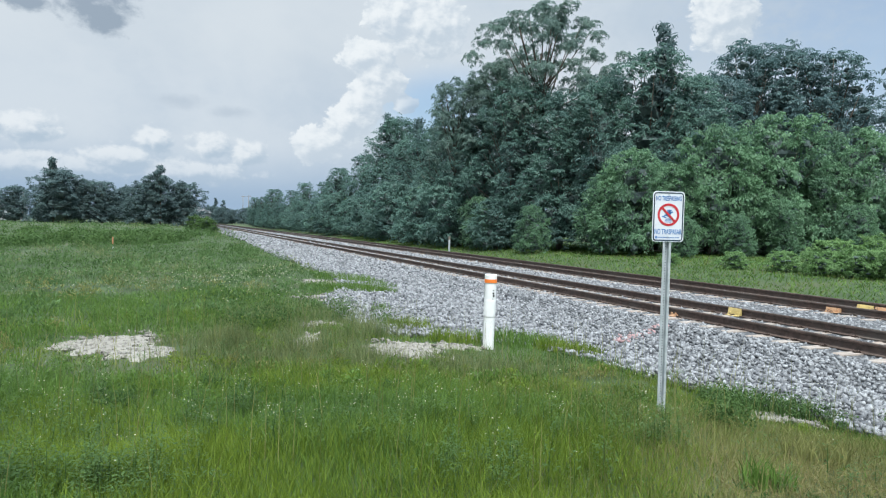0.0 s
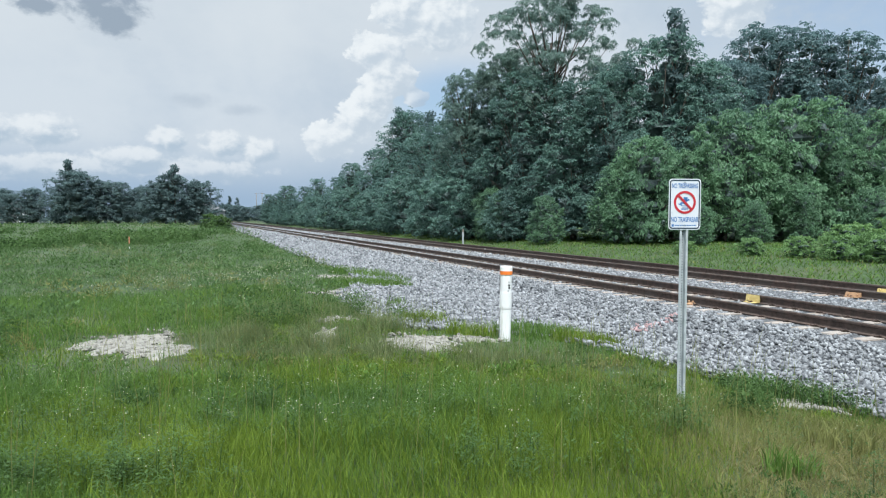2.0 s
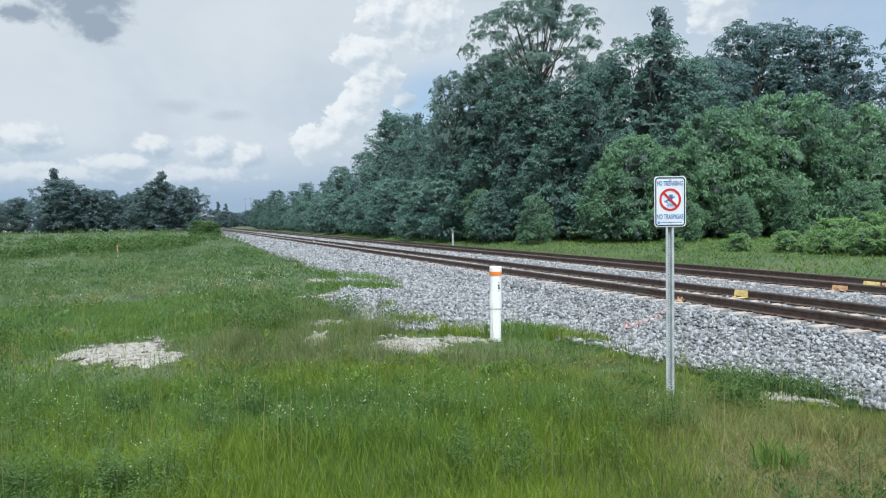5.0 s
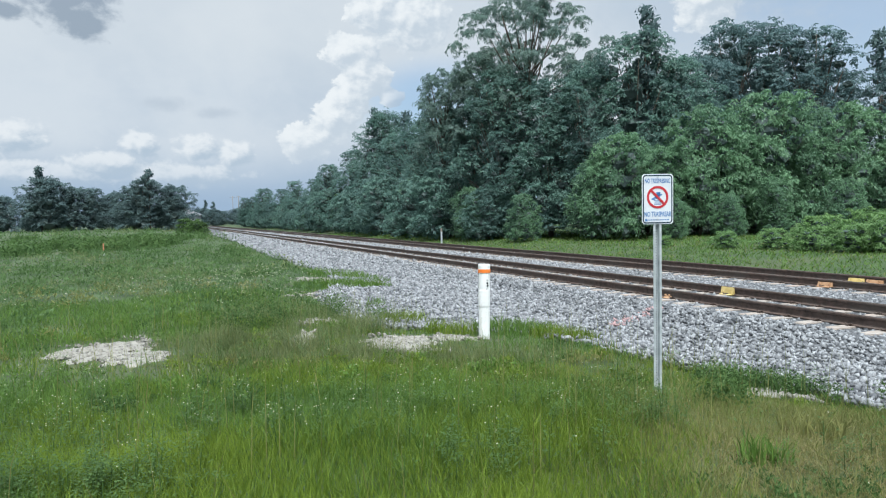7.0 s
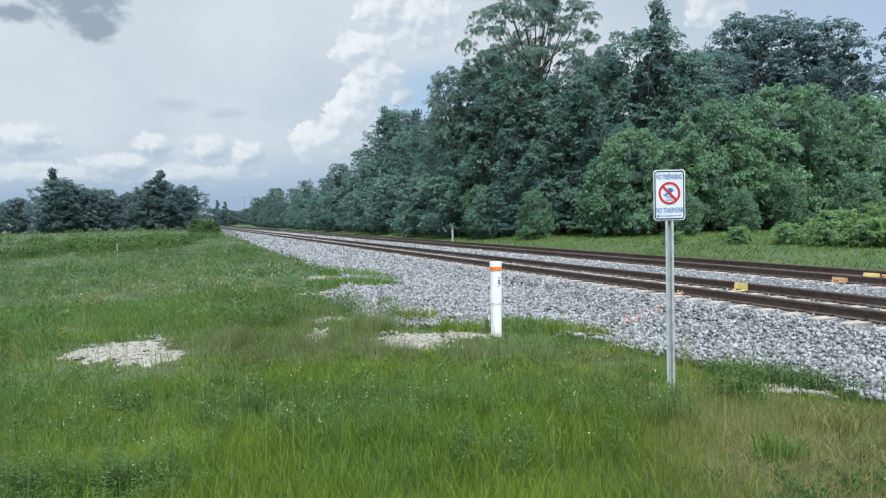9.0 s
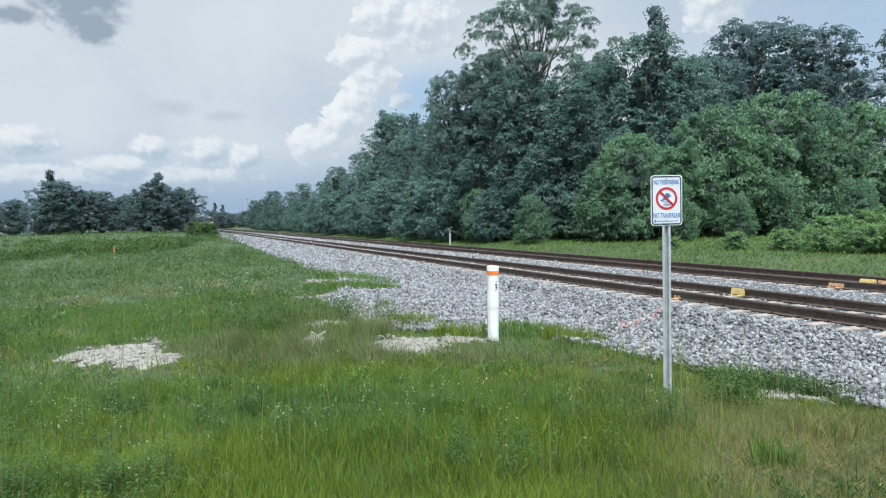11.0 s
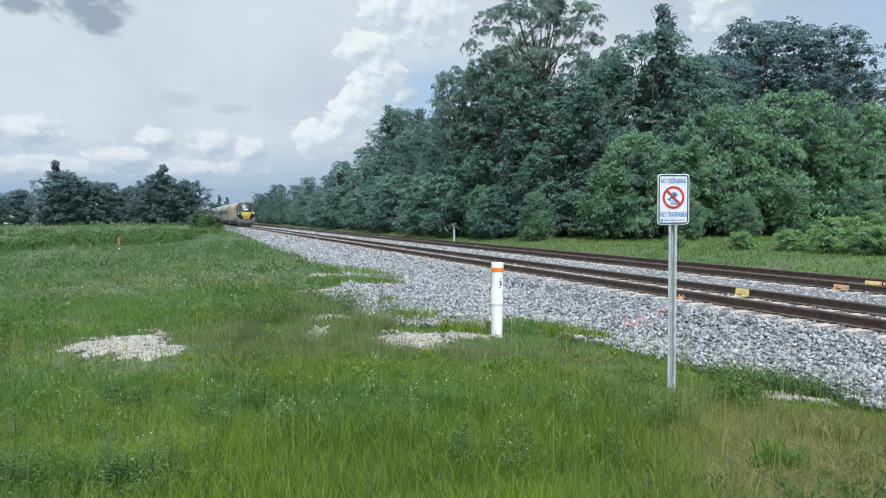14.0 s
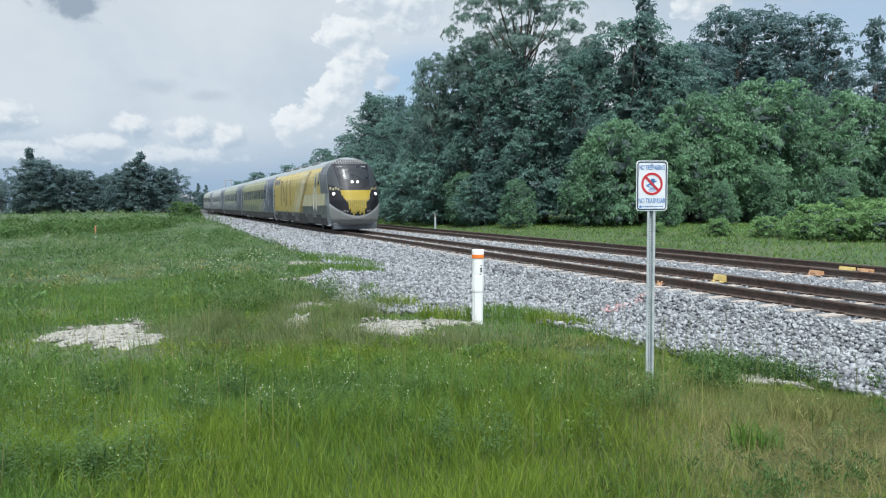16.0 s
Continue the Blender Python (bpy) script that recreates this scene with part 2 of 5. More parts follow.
# Bluer green for grass past about 12 m, haze put into its colour.
GRASS_HAZE = leaf_material("hazed_grass", (0.060, 0.114, 0.044), (0.148, 0.246, 0.088), (0.096, 0.176, 0.068), 0.3, 0.38)
GRASS_LIGHT = leaf_material("fresh_grass", (0.082, 0.140, 0.018), (0.225, 0.310, 0.045), (0.140, 0.215, 0.034), 0.7, 0.38)
HAY = leaf_material("feathery_grass", (0.110, 0.150, 0.058), (0.235, 0.270, 0.125), (0.150, 0.200, 0.085), 0.9, 0.4)
STRAW = leaf_material("dead_straw", (0.12, 0.105, 0.045), (0.31, 0.265, 0.125), (0.18, 0.155, 0.07), 0.6, 0.3)
GRASS_DRY = leaf_material("dry_grass", (0.13, 0.145, 0.048), (0.30, 0.30, 0.115), (0.16, 0.21, 0.065), 0.6, 0.38)
WEED = leaf_material("weed_leaves", (0.042, 0.086, 0.026), (0.110, 0.188, 0.060), (0.070, 0.132, 0.046), 0.8, 0.4)
PETAL = material("white_petals", (0.34, 0.36, 0.22), (0.52, 0.52, 0.38), 20.0, 0.7)


# ---- building helpers ----
def part(name, bm, mat, parent=None, label="", smooth=False):
    """Links a bmesh as one mesh object, under a thing or a part."""
    me = bpy.data.meshes.new(name)
    bm.to_mesh(me)
    bm.free()
    if smooth:
        me.shade_smooth()
    me.materials.append(mat)
    ob = new(name, me)
    if parent is not None:
        ob.parent = parent
    if label:
        ob["label"] = label
    return ob


def arrays(name, verts, faces, mat, parent=None, smooth=False):
    """One mesh object from arrays of places and of equally sided faces."""
    verts, faces = np.asarray(verts, np.float32), np.asarray(faces, np.int32)
    me = bpy.data.meshes.new(name)
    n, k = faces.shape
    me.vertices.add(len(verts))
    me.vertices.foreach_set("co", verts.ravel())
    me.loops.add(n * k)
    me.loops.foreach_set("vertex_index", faces.ravel())
    me.polygons.add(n)
    me.polygons.foreach_set("loop_start", np.arange(0, n * k, k, dtype=np.int32))
    me.update(calc_edges=True)
    if smooth:
        me.shade_smooth()
    me.materials.append(mat)
    ob = new(name, me)
    if parent is not None:
        ob.parent = parent
    return ob


def box(bm, x0, x1, y0, y1, z0, z1, m=None, bevel=0.0):
    r = bmesh.ops.create_cube(bm, size=1.0, matrix=Matrix.LocRotScale(((x0 + x1) / 2, (y0 + y1) / 2, (z0 + z1) / 2), None, (x1 - x0, y1 - y0, z1 - z0)))
    vs = r["verts"]
    if bevel:
        es = list({e for v in vs for e in v.link_edges})
        out = bmesh.ops.bevel(bm, geom=es, offset=bevel, segments=2, affect="EDGES", profile=0.5)
        vs = list({v for f in out["faces"] for v in f.verts} | {v for v in vs if v.is_valid})
    if m is not None:
        bmesh.ops.transform(bm, matrix=m, verts=[v for v in vs if v.is_valid])
    return bm


def tube(bm, points, radii, sides=8, caps=True):
    """A tapered round bar through the points."""
    rings = []
    for i, (p, r) in enumerate(zip(points, radii)):
        a = Vector(points[max(i - 1, 0)])
        b = Vector(points[min(i + 1, len(points) - 1)])
        q = (b - a).to_track_quat("Z", "Y")
        rings.append([bm.verts.new(Vector(p) + q @ Vector((math.cos(k * math.tau / sides) * r, math.sin(k * math.tau / sides) * r, 0))) for k in range(sides)])
    for a, b in zip(rings, rings[1:]):
        for k in range(sides):
            bm.faces.new((a[k], a[(k + 1) % sides], b[(k + 1) % sides], b[k]))
    if caps:
        bm.faces.new(rings[0][::-1])
        bm.faces.new(rings[-1])
    return bm


def loft(bm, rings, close_ends=True):
    """Skin between rings of equally many points."""
    vs = [[bm.verts.new(p) for p in ring] for ring in rings]
    n = len(vs[0])
    for a, b in zip(vs, vs[1:]):
        for k in range(n):
            bm.faces.new((a[k], a[(k + 1) % n], b[(k + 1) % n], b[k]))
    if close_ends:
        bm.faces.new(vs[0][::-1])
        bm.faces.new(vs[-1])
    bmesh.ops.recalc_face_normals(bm, faces=bm.faces[:])
    return bm


def thing(name, m, label, category, group="", kind=""):
    ob = new(name)
    ob.matrix_basis = m
    return tagged(ob, label, category, group, kind)


# ---- plan: s runs along the line, q across it, from the point under the camera ----
HEAD = radians(21.08)
SIN, COS = math.sin(HEAD), math.cos(HEAD)
RAIL_TOP, TIE_TOP, BED = -0.06, -0.245, -0.275
NEAR_RAIL, GAUGE, SPACING = 10.40, 1.505, 4.53
ALONG = pose(0, 0, 0, 0, 0, math.degrees(HEAD))  # its y axis runs along the line, its x axis across


def at(s, q, z=0.0):
    return Vector((COS * q - SIN * s, SIN * q + COS * s, z))


def plan(x, y):
    """s and q of places on the ground."""
    return -SIN * x + COS * y, COS * x + SIN * y


def waves(x, y, size, seed=0.0):
    """Smooth uneven relief, about -1 to 1."""
    x, y = np.asarray(x) / size + seed, np.asarray(y) / size - seed * 0.7
    return (np.sin(x * 1.9 + 1.3 * np.sin(y * 1.1 + seed)) + np.sin(y * 2.3 + 1.7 * np.sin(x * 0.9)) + np.sin((x + y) * 1.3 + 2 * np.sin(x - y))) / 3


def edge_q(s):
    """Where grass gives way to ballast beside the line."""
    s = np.asarray(s, float)
    return np.interp(s, [-30, 2, 4.5, 6.0, 8.0, 9.2, 9.9, 10.6, 13.0, 15.0, 16.6, 18.8, 22, 27, 35, 66, 400], [7.0, 6.9, 6.6, 6.1, 5.35, 5.0, 3.1, 3.0, 2.9, 3.1, 3.7, 4.4, 4.7, 4.9, 4.7, 5.9, 5.4]) + 0.2 * waves(s, s * 0, 2.1, 3.0) + 0.12 * waves(s, s * 0, 0.5, 1.0)


def height(s, q):
    s, q = np.asarray(s, float), np.asarray(q, float)
    z = np.interp(q, [-60, 3.6, 5.2, 6.5, 8.4, 9.35, 17.3, 18.1, 19.5, 23.0, 30.0, 60.0], [0, 0, -0.12, -0.30, -0.37, BED, BED, -0.42, -0.40, -0.12, 0.0, 0.1])
    soft = np.clip((4.5 - q) / 2.0, 0, 1)
    z = z + soft * 0.05 * waves(s, q, 1.6)
    far = np.clip((s - 30) / 70, 0, 1) * np.clip((3.0 - q) / 6.0, 0, 1)
    z = z + 0.55 * far * far * (3 - 2 * far)
    z = z + 0.16 * np.exp(-((q - 1.0) / 2.2) ** 2) * np.clip((s - 25) / 30, 0, 1)
    z = z - 0.14 * np.exp(-((q + 12.0) / 6.0) ** 2) * np.exp(-((s - 42.0) / 18.0) ** 2)
    return z


# ---- ground ----
def sheet_grid(name, ss, qs, zfun, mat):
    """A surface over the plan; qs may be an array for each s."""
    S = np.repeat(np.asarray(ss, float)[:, None], np.shape(qs)[-1], 1)
    Q = np.broadcast_to(qs, S.shape)
    Z = zfun(S, Q)
    v = np.stack([COS * Q - SIN * S, SIN * Q + COS * S, Z], -1).reshape(-1, 3)
    a, b = S.shape
    i = (np.arange(a - 1)[:, None] * b + np.arange(b - 1)[None]).ravel()
    return arrays(name, v, np.stack([i, i + 1, i + b + 1, i + b], -1), mat, smooth=True)


def grow(a, b, first, ratio):
    out, d = [a], first
    while out[-1] < b:
        out.append(min(out[-1] + d, b))
        d *= ratio
    return out


def make_ground():
    ss = [-x for x in grow(0, 1500, 2.0, 1.35)[:0:-1]] + list(np.arange(0, 30, 0.5)) + grow(30, 4000, 0.6, 1.06)
    qs = [-x for x in grow(12, 2500, 0.6, 1.13)[::-1]] + list(np.arange(-11.5, 20, 0.4)) + grow(20, 2500, 0.5, 1.13)
    ob = sheet_grid("ground", ss, np.array(qs), lambda s, q: height(s, q) - 0.01 - 0.06 * ((q > 5.6) & (q < 17.6)), GROUND)
    tagged(ob, "grassy earth sheet reaching to the horizon", "ground", kind="structure")
    bs = list(np.arange(-12, 60, 0.25)) + grow(60, 1200, 0.4, 1.04)
    lo = edge_q(bs)
    qs = lo[:, None] + (17.55 - lo[:, None]) * np.linspace(0, 1, 60)[None]
    hump = lambda s, q: height(s, q) + 0.012 + 0.03 * waves(s, q, 0.9, 5.0) * (q < 9) - 0.05 * np.clip(1 - (q - edge_q(s)) / 0.3, 0, 1)
    ob = sheet_grid("ballast", bs, qs, hump, BALLAST_BED)
    return tagged(ob, "grey crushed stone ballast under both tracks", "ballast", kind="structure")


make_ground()


# ---- tracks ----
def rail_profile():
    return [(-0.076, 0), (0.076, 0), (0.076, 0.012), (0.02, 0.03), (0.011, 0.05), (0.011, 0.13), (0.036, 0.142), (0.037, 0.172),
            (0.028, 0.185), (-0.028, 0.185), (-0.037, 0.172), (-0.036, 0.142), (-0.011, 0.13), (-0.011, 0.05), (-0.02, 0.03), (-0.076, 0.012)]


def make_track(q0, label, mid):
    track = thing("railway_track", ALONG @ Matrix.Translation((q0, 0, 0)), label, "railway track", "tracks of the line", "structure")
    for q in (0, GAUGE):
        bm = bmesh.new()
        loft(bm, [[(q + x, s, TIE_TOP + z) for x, z in rail_profile()] for s in (-30, 60, 500, 1500)])
        part("rail", bm, RAIL, track, "brown rusty steel rail")
        bm = bmesh.new()
        box(bm, q - 0.022, q + 0.022, -30, 1500, RAIL_TOP + 0.0005, RAIL_TOP + 0.003)
        part("running_surface", bm, RAIL_HEAD, track, "worn rail top")
    bm = bmesh.new()
    c = GAUGE / 2
    # prestressed tie: sloped ends, slight waist
    rows = [(-1.29, 0.115, -0.05), (-1.25, 0.11, 0.0), (-0.5, 0.11, 0.0), (-0.3, 0.10, -0.03), (0.3, 0.10, -0.03), (0.5, 0.11, 0.0), (1.25, 0.11, 0.0), (1.29, 0.115, -0.05)]
    loft(bm, [[(c + x, -w - 0.02, TIE_TOP - 0.2), (c + x, w + 0.02, TIE_TOP - 0.2), (c + x, w, TIE_TOP + z), (c + x, -w, TIE_TOP + z)] for x, w, z in rows])
    tie = part("tie", bm, CONCRETE, track)
    bm = bmesh.new()
    for q in (0, GAUGE):
        for sx in (-1, 1):
            tube(bm, [(q + sx * 0.07, -0.06, TIE_TOP + 0.02), (q + sx * 0.12, -0.05, TIE_TOP + 0.045), (q + sx * 0.135, 0.0, TIE_TOP + 0.02),
                      (q + sx * 0.12, 0.05, TIE_TOP + 0.045), (q + sx * 0.07, 0.06, TIE_TOP + 0.02)], [0.011] * 5, 5)
            box(bm, q + sx * 0.10 - 0.03, q + sx * 0.10 + 0.03, -0.035, 0.035, TIE_TOP, TIE_TOP + 0.03)
    clip = part("fastening", bm, RAIL, tie)
    first = -6.0
    tie.location.y = first
    for i in range(1, 250):
        t = tie.copy()
        scene.collection.objects.link(t)
        t.location.y = first + 0.61 * i
        t.location.z = random.uniform(-0.006, 0.004)
        if i < 110:
            f = clip.copy()
            scene.collection.objects.link(f)
            f.parent = t
    return track


# ---- trees ----
def rand_dirs(n, up=0.0):
    v = np.random.normal(size=(n, 3))
    v[:, 2] += up
    return v / np.linalg.norm(v, axis=1)[:, None]


def leaf_cloud(lobes, per_area, size, narrow=0.5, shell=0.16):
    """Leaves over lobes (x, y, z, rx, rz): two-triangle blades set about the outer skin, drooping a little."""
    cs, ns = [], []
    for x, y, z, r, h in lobes:
        n = max(6, int(per_area * 4 * r * (r + h)))
        d = rand_dirs(n, 0.25)
        k = 1.0 + np.random.normal(0, shell, n).clip(-0.5, 0.45)
        cs.append(np.array([x, y, z]) + d * np.array([r, r, h]) * k[:, None])
        ns.append(d)
    c, d = np.concatenate(cs), np.concatenate(ns)
    n = len(c)
    nor = d * 1.0 + rand_dirs(n, 0.4) * 0.62
    nor /= np.linalg.norm(nor, axis=1)[:, None]
    ax = np.cross(nor, rand_dirs(n))
    ax /= np.linalg.norm(ax, axis=1)[:, None] + 1e-9
    ax[:, 2] -= 0.35
    sd = np.cross(nor, ax)
    L = size * np.random.uniform(0.6, 1.35, n)[:, None]
    tip, base = c + ax * L * 0.55 - nor * L * 0.12, c - ax * L * 0.5
    v = np.stack([base, c + sd * L * narrow * 0.5, tip, c - sd * L * narrow * 0.5], 1).reshape(-1, 3)
    return v, np.arange(4 * n).reshape(-1, 4)


def fan_leaves(centres, out, m, reach, size, narrow=0.42, up=0.75, droop=0.35):
    """Sprays: m leaves fanned about each centre, lying nearly level and drooping at the rim."""
    n = len(centres)
    nrm = out * (1 - up) + np.array([0, 0, up]) + np.random.normal(0, 0.22, (n, 3))
    nrm /= np.linalg.norm(nrm, axis=1)[:, None]
    u = np.cross(nrm, rand_dirs(n))
    u /= np.linalg.norm(u, axis=1)[:, None] + 1e-9
    w = np.cross(nrm, u)
    a = (np.arange(m)[None] + np.random.random((n, m))) * (math.tau / m) * 2.0
    rho = np.sqrt(np.random.uniform(0.04, 1.0, (n, m)))
    big = (reach * np.random.uniform(0.6, 1.3, n))[:, None]
    radial = np.cos(a)[..., None] * u[:, None] + np.sin(a)[..., None] * w[:, None]
    c = centres[:, None] + radial * (rho * big)[..., None]
    c[..., 2] -= droop * big * rho ** 2
    ax = radial + np.random.normal(0, 0.3, c.shape)
    ax[..., 2] -= 0.45 * rho + 0.1
    ax /= np.linalg.norm(ax, axis=2)[..., None]
    nor = nrm[:, None] + np.random.normal(0, 0.38, c.shape)
    sd = np.cross(nor, ax)
    sd /= np.linalg.norm(sd, axis=2)[..., None] + 1e-9
    L = (size * np.random.uniform(0.6, 1.35, (n, m)))[..., None]
    low = np.array([0, 0, 1.0]) * L * 0.14
    v = np.stack([c - ax * L * 0.5, c + sd * L * narrow * 0.5, c + ax * L * 0.55 - low, c - sd * L * narrow * 0.5], 2).reshape(-1, 3)
    return v, np.arange(len(v)).reshape(-1, 4)


def spray_spots(lobes, per_area, under=0.25):
    """Places for sprays over the lobes' upper skins, a few inside and below, with gaps."""
    cs, ds = [], []
    for x, y, z, r, h in lobes:
        n = max(4, int(per_area * 4 * r * (r + h)))
        d = rand_dirs(n, 0.55)
        d = d[(d[:, 2] > -0.35) | (np.random.random(n) < under)]
        k = np.random.triangular(0.55, 1.0, 1.22, len(d))
        k *= 1.0 + 0.16 * waves(d[:, 0] * r * 2 + x, d[:, 1] * r * 2 + d[:, 2] * 3, 0.45, x)
        cs.append(np.array([x, y, z]) + d * np.array([r, r, h]) * k[:, None])
        ds.append(d)
    return np.concatenate(cs), np.concatenate(ds)


def core_blobs(lobes, k=0.72):
    bm = bmesh.new()
    for x, y, z, r, h in lobes:
        out = bmesh.ops.create_icosphere(bm, subdivisions=2, radius=1.0)
        for v in out["verts"]:
            v.co = Vector((x, y, z)) + Vector((v.co.x * r, v.co.y * r, v.co.z * h)) * k * random.uniform(0.45, 1.15)
    return bm


def limbs(bm, lobes, H, r0, lean=0.3, share=0.6, rise=0.0):
    """Trunk with limbs that reach for the lobes."""
    top = Vector((random.uniform(-lean, lean), random.uniform(-lean, lean), H * 0.8))
    pts = [Vector((0, 0, -0.4)), Vector((0, 0, 0.2)), top * 0.3 + Vector((0.15, -0.1, 0)), top * 0.65 + Vector((-0.1, 0.15, 0)), top]
    tube(bm, pts, [r0 * 1.4, r0 * 1.1, r0 * 0.85, r0 * 0.6, r0 * 0.25], 9)
    for x, y, z, r, h in lobes:
        if random.random() > share:
            continue
        b = top * min(0.97, max(0.15, (z / H) * (0.72 + rise)))
        e = Vector((x, y, z - h * 0.2))
        m = b.lerp(e, 0.5) + Vector((0, 0, -0.08 * (e - b).length))
        tube(bm, [b, m, e], [r0 * 0.32, r0 * 0.2, r0 * 0.06], 5)


def broadleaf(name, H, R, n, leaf, mat, low=0.05, size=0.34, top=0.75, gap=0.68, label="", category="tree", group="", core=0.56):
    """A tree overgrown to its foot: lobes stacked in an uneven dome, each clothed in sprays of leaves."""
    lobes = []
    for i in range(n):
        f = low + (1 - low) * (i + random.random()) / n
        wide = R * (1.0 - 0.25 * abs(f - 0.35)) * math.sqrt(max(0.06, 1 - max(0, (f - top * 0.55) / (1.02 - top * 0.55)) ** 2))
        a = i * 2.399 + random.uniform(-0.5, 0.5)
        k = wide * random.uniform(gap, 1.0)
        r = R * random.choice((0.10, 0.14, 0.18, 0.24, 0.30)) * random.uniform(0.9, 1.1)
        h = r * random.uniform(0.55, 0.95)
        lobes.append((math.cos(a) * k, math.sin(a) * k, min(max(H * f, h * 0.8), H - h * 0.85), r, h))
    tree = thing(name, Matrix(), label, category, group)
    bm = bmesh.new()
    limbs(bm, lobes, H, 0.02 * H, share=0.4)
    part("trunk", bm, BARK, tree, smooth=True)
    # Filler blobs block see-through; shade, and haze far off, is in their colour.
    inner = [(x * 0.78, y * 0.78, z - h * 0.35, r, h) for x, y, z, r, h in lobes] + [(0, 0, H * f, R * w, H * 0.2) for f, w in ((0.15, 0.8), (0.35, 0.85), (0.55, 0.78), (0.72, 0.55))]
    part("inner_crown", core_blobs([(x, y, z, r * 0.62, h * 0.62) for x, y, z, r, h in inner[:-4]] + inner[-4:], core), CORE_HAZE if mat is LEAF_HAZE else CORE_SHADE, tree)
    # thin shoots that break the outline
    shoots = []
    for x, y, z, r, h in lobes:
        for d in rand_dirs(3, 0.6):
            k = random.uniform(1.0, 1.4)
            shoots.append((x + d[0] * r * k, y + d[1] * r * k, max(0.2, z + d[2] * h * k), r * 0.22, h * 0.3))
    m = 9
    c, d = spray_spots(lobes + shoots, leaf / m)
    v, f = fan_leaves(c, d, m, size * 1.25, size)
    # sparse leaves deeper in the crown, over the inner mass
    c, d = spray_spots([(x, y, z, r * 0.7, h * 0.7) for x, y, z, r, h in inner[-4:]], leaf * 0.9 / m, 0.9)
    deep_v, deep_f = fan_leaves(c, d, m, size * 1.5, size * 1.1, up=0.4)
    v, f = np.concatenate([v, deep_v]), np.concatenate([f, deep_f + len(v)])
    arrays("crown", v, f, mat, tree)
    return tree


def pine_tree(H, R, label, n=120):
    """Open crown: bare curved limbs that end in tufts of long needles."""
    tree = thing("pine_tree", Matrix(), label, "pine tree")
    lobes = []
    for i in range(n):
        f = 0.50 + 0.50 * ((i + random.random()) / n) ** 0.8
        a = i * 2.399 + random.uniform(-0.4, 0.4)
        wide = R * (0.95 if f < 0.76 else math.sqrt(max(0.05, 1 - ((f - 0.76) / 0.25) ** 2)))
        k = wide * math.sqrt(random.uniform(0.01, 1.05))
        r = random.uniform(0.5, 0.95)
        lobes.append((math.cos(a) * k, math.sin(a) * k, H * f - r * 0.4, r, r * 0.6))
    bm = bmesh.new()
    limbs(bm, lobes, H, 0.26, 0.9, 0.42, 0.16)
    part("trunk", bm, BARK, tree, smooth=True)
    # needle tufts: blades that burst out of each twig's end
    c, d = spray_spots(lobes, 10.0, 0.7)
    v, f = fan_leaves(c, d, 14, 0.17, 0.26, narrow=0.17, up=0.3, droop=0.0)
    arrays("crown", v, f, NEEDLE, tree)
    return tree


def set_at(ob, x, y, turn=0.0, scale=1.0, sz=None, sink=0.0):
    s, q = plan(x, y)
    z = float(height(s, q)) - sink
    ob.matrix_basis = Matrix.LocRotScale((x, y, z), Euler((0, 0, turn)), (scale, scale, sz or scale))


def repeat(ob, *args, **kw):
    c = copy_thing(ob, Matrix())
    set_at(c, *args, **kw)
    return c

make_track(NEAR_RAIL, "near railway track with brown rails on concrete ties", True)
make_track(NEAR_RAIL + SPACING, "far railway track with brown rails on concrete ties", False)


# ---- woods beside the line ----
DEEP = "dense green broadleaf tree hung with vines beside the line"
WOOD = "trees of the wood beside the line"
BACK = "tall dark broadleaf tree at the back of the wood"
BUSH = "bright green leafy shrub at the foot of the wood"
deep = [broadleaf("broadleaf_tree", 14.0, 4.4, 86, 52, LEAF, size=0.215, label=DEEP, group=WOOD), broadleaf("broadleaf_tree", 14.0, 4.0, 78, 52, LEAF, size=0.215, label=DEEP, group=WOOD, top=0.85),
        broadleaf("broadleaf_tree", 14.0, 4.8, 92, 50, LEAF, size=0.215, label=DEEP, group=WOOD, top=0.6)]
dark = [broadleaf("broadleaf_tree", 14.0, 3.8, 76, 52, LEAF_DARK, size=0.215, label=BACK, group=WOOD, top=0.9), broadleaf("broadleaf_tree", 14.0, 4.4, 80, 50, LEAF_DARK, size=0.215, label=BACK, group=WOOD, top=0.75)]
shrubs = [broadleaf("shrub", 6.0, 3.0, 52, 92, LEAF_BRIGHT, gap=0.6, size=0.17, label=BUSH, category="shrub", group="shrubs along the wood"),
          broadleaf("shrub", 6.0, 3.4, 56, 88, LEAF_BRIGHT, gap=0.6, size=0.17, label=BUSH, category="shrub", group="shrubs along the wood", top=0.55)]
low = [broadleaf("shrub", 1.3, 1.2, 20, 190, LEAF_LOW, size=0.11, label="low bright green bush in the grass strip behind the tracks", category="shrub", group="low bushes behind the tracks")]
ROW = [(-54.0, 200.0, 8.4), (-47.0, 182.0, 8.0), (-40.1, 165.0, 9.2), (-33.0, 152.0, 8.4), (-27.8, 140.0, 9.4), (-21.0, 124.0, 8.8), (-16.8, 112.0, 10.4), (-11.3, 100.0, 11.4),
       (-6.4, 93.0, 15.4), (-4.4, 84.0, 11.8), (-1.6, 76.0, 12.0), (0.8, 67.0, 11.8), (3.2, 59.0, 10.9), (5.4, 54.5, 13.0), (8.6, 51.5, 11.4), (11.2, 50.0, 12.0), (14.6, 50.0, 14.2), (17.6, 50.5, 12.6)]
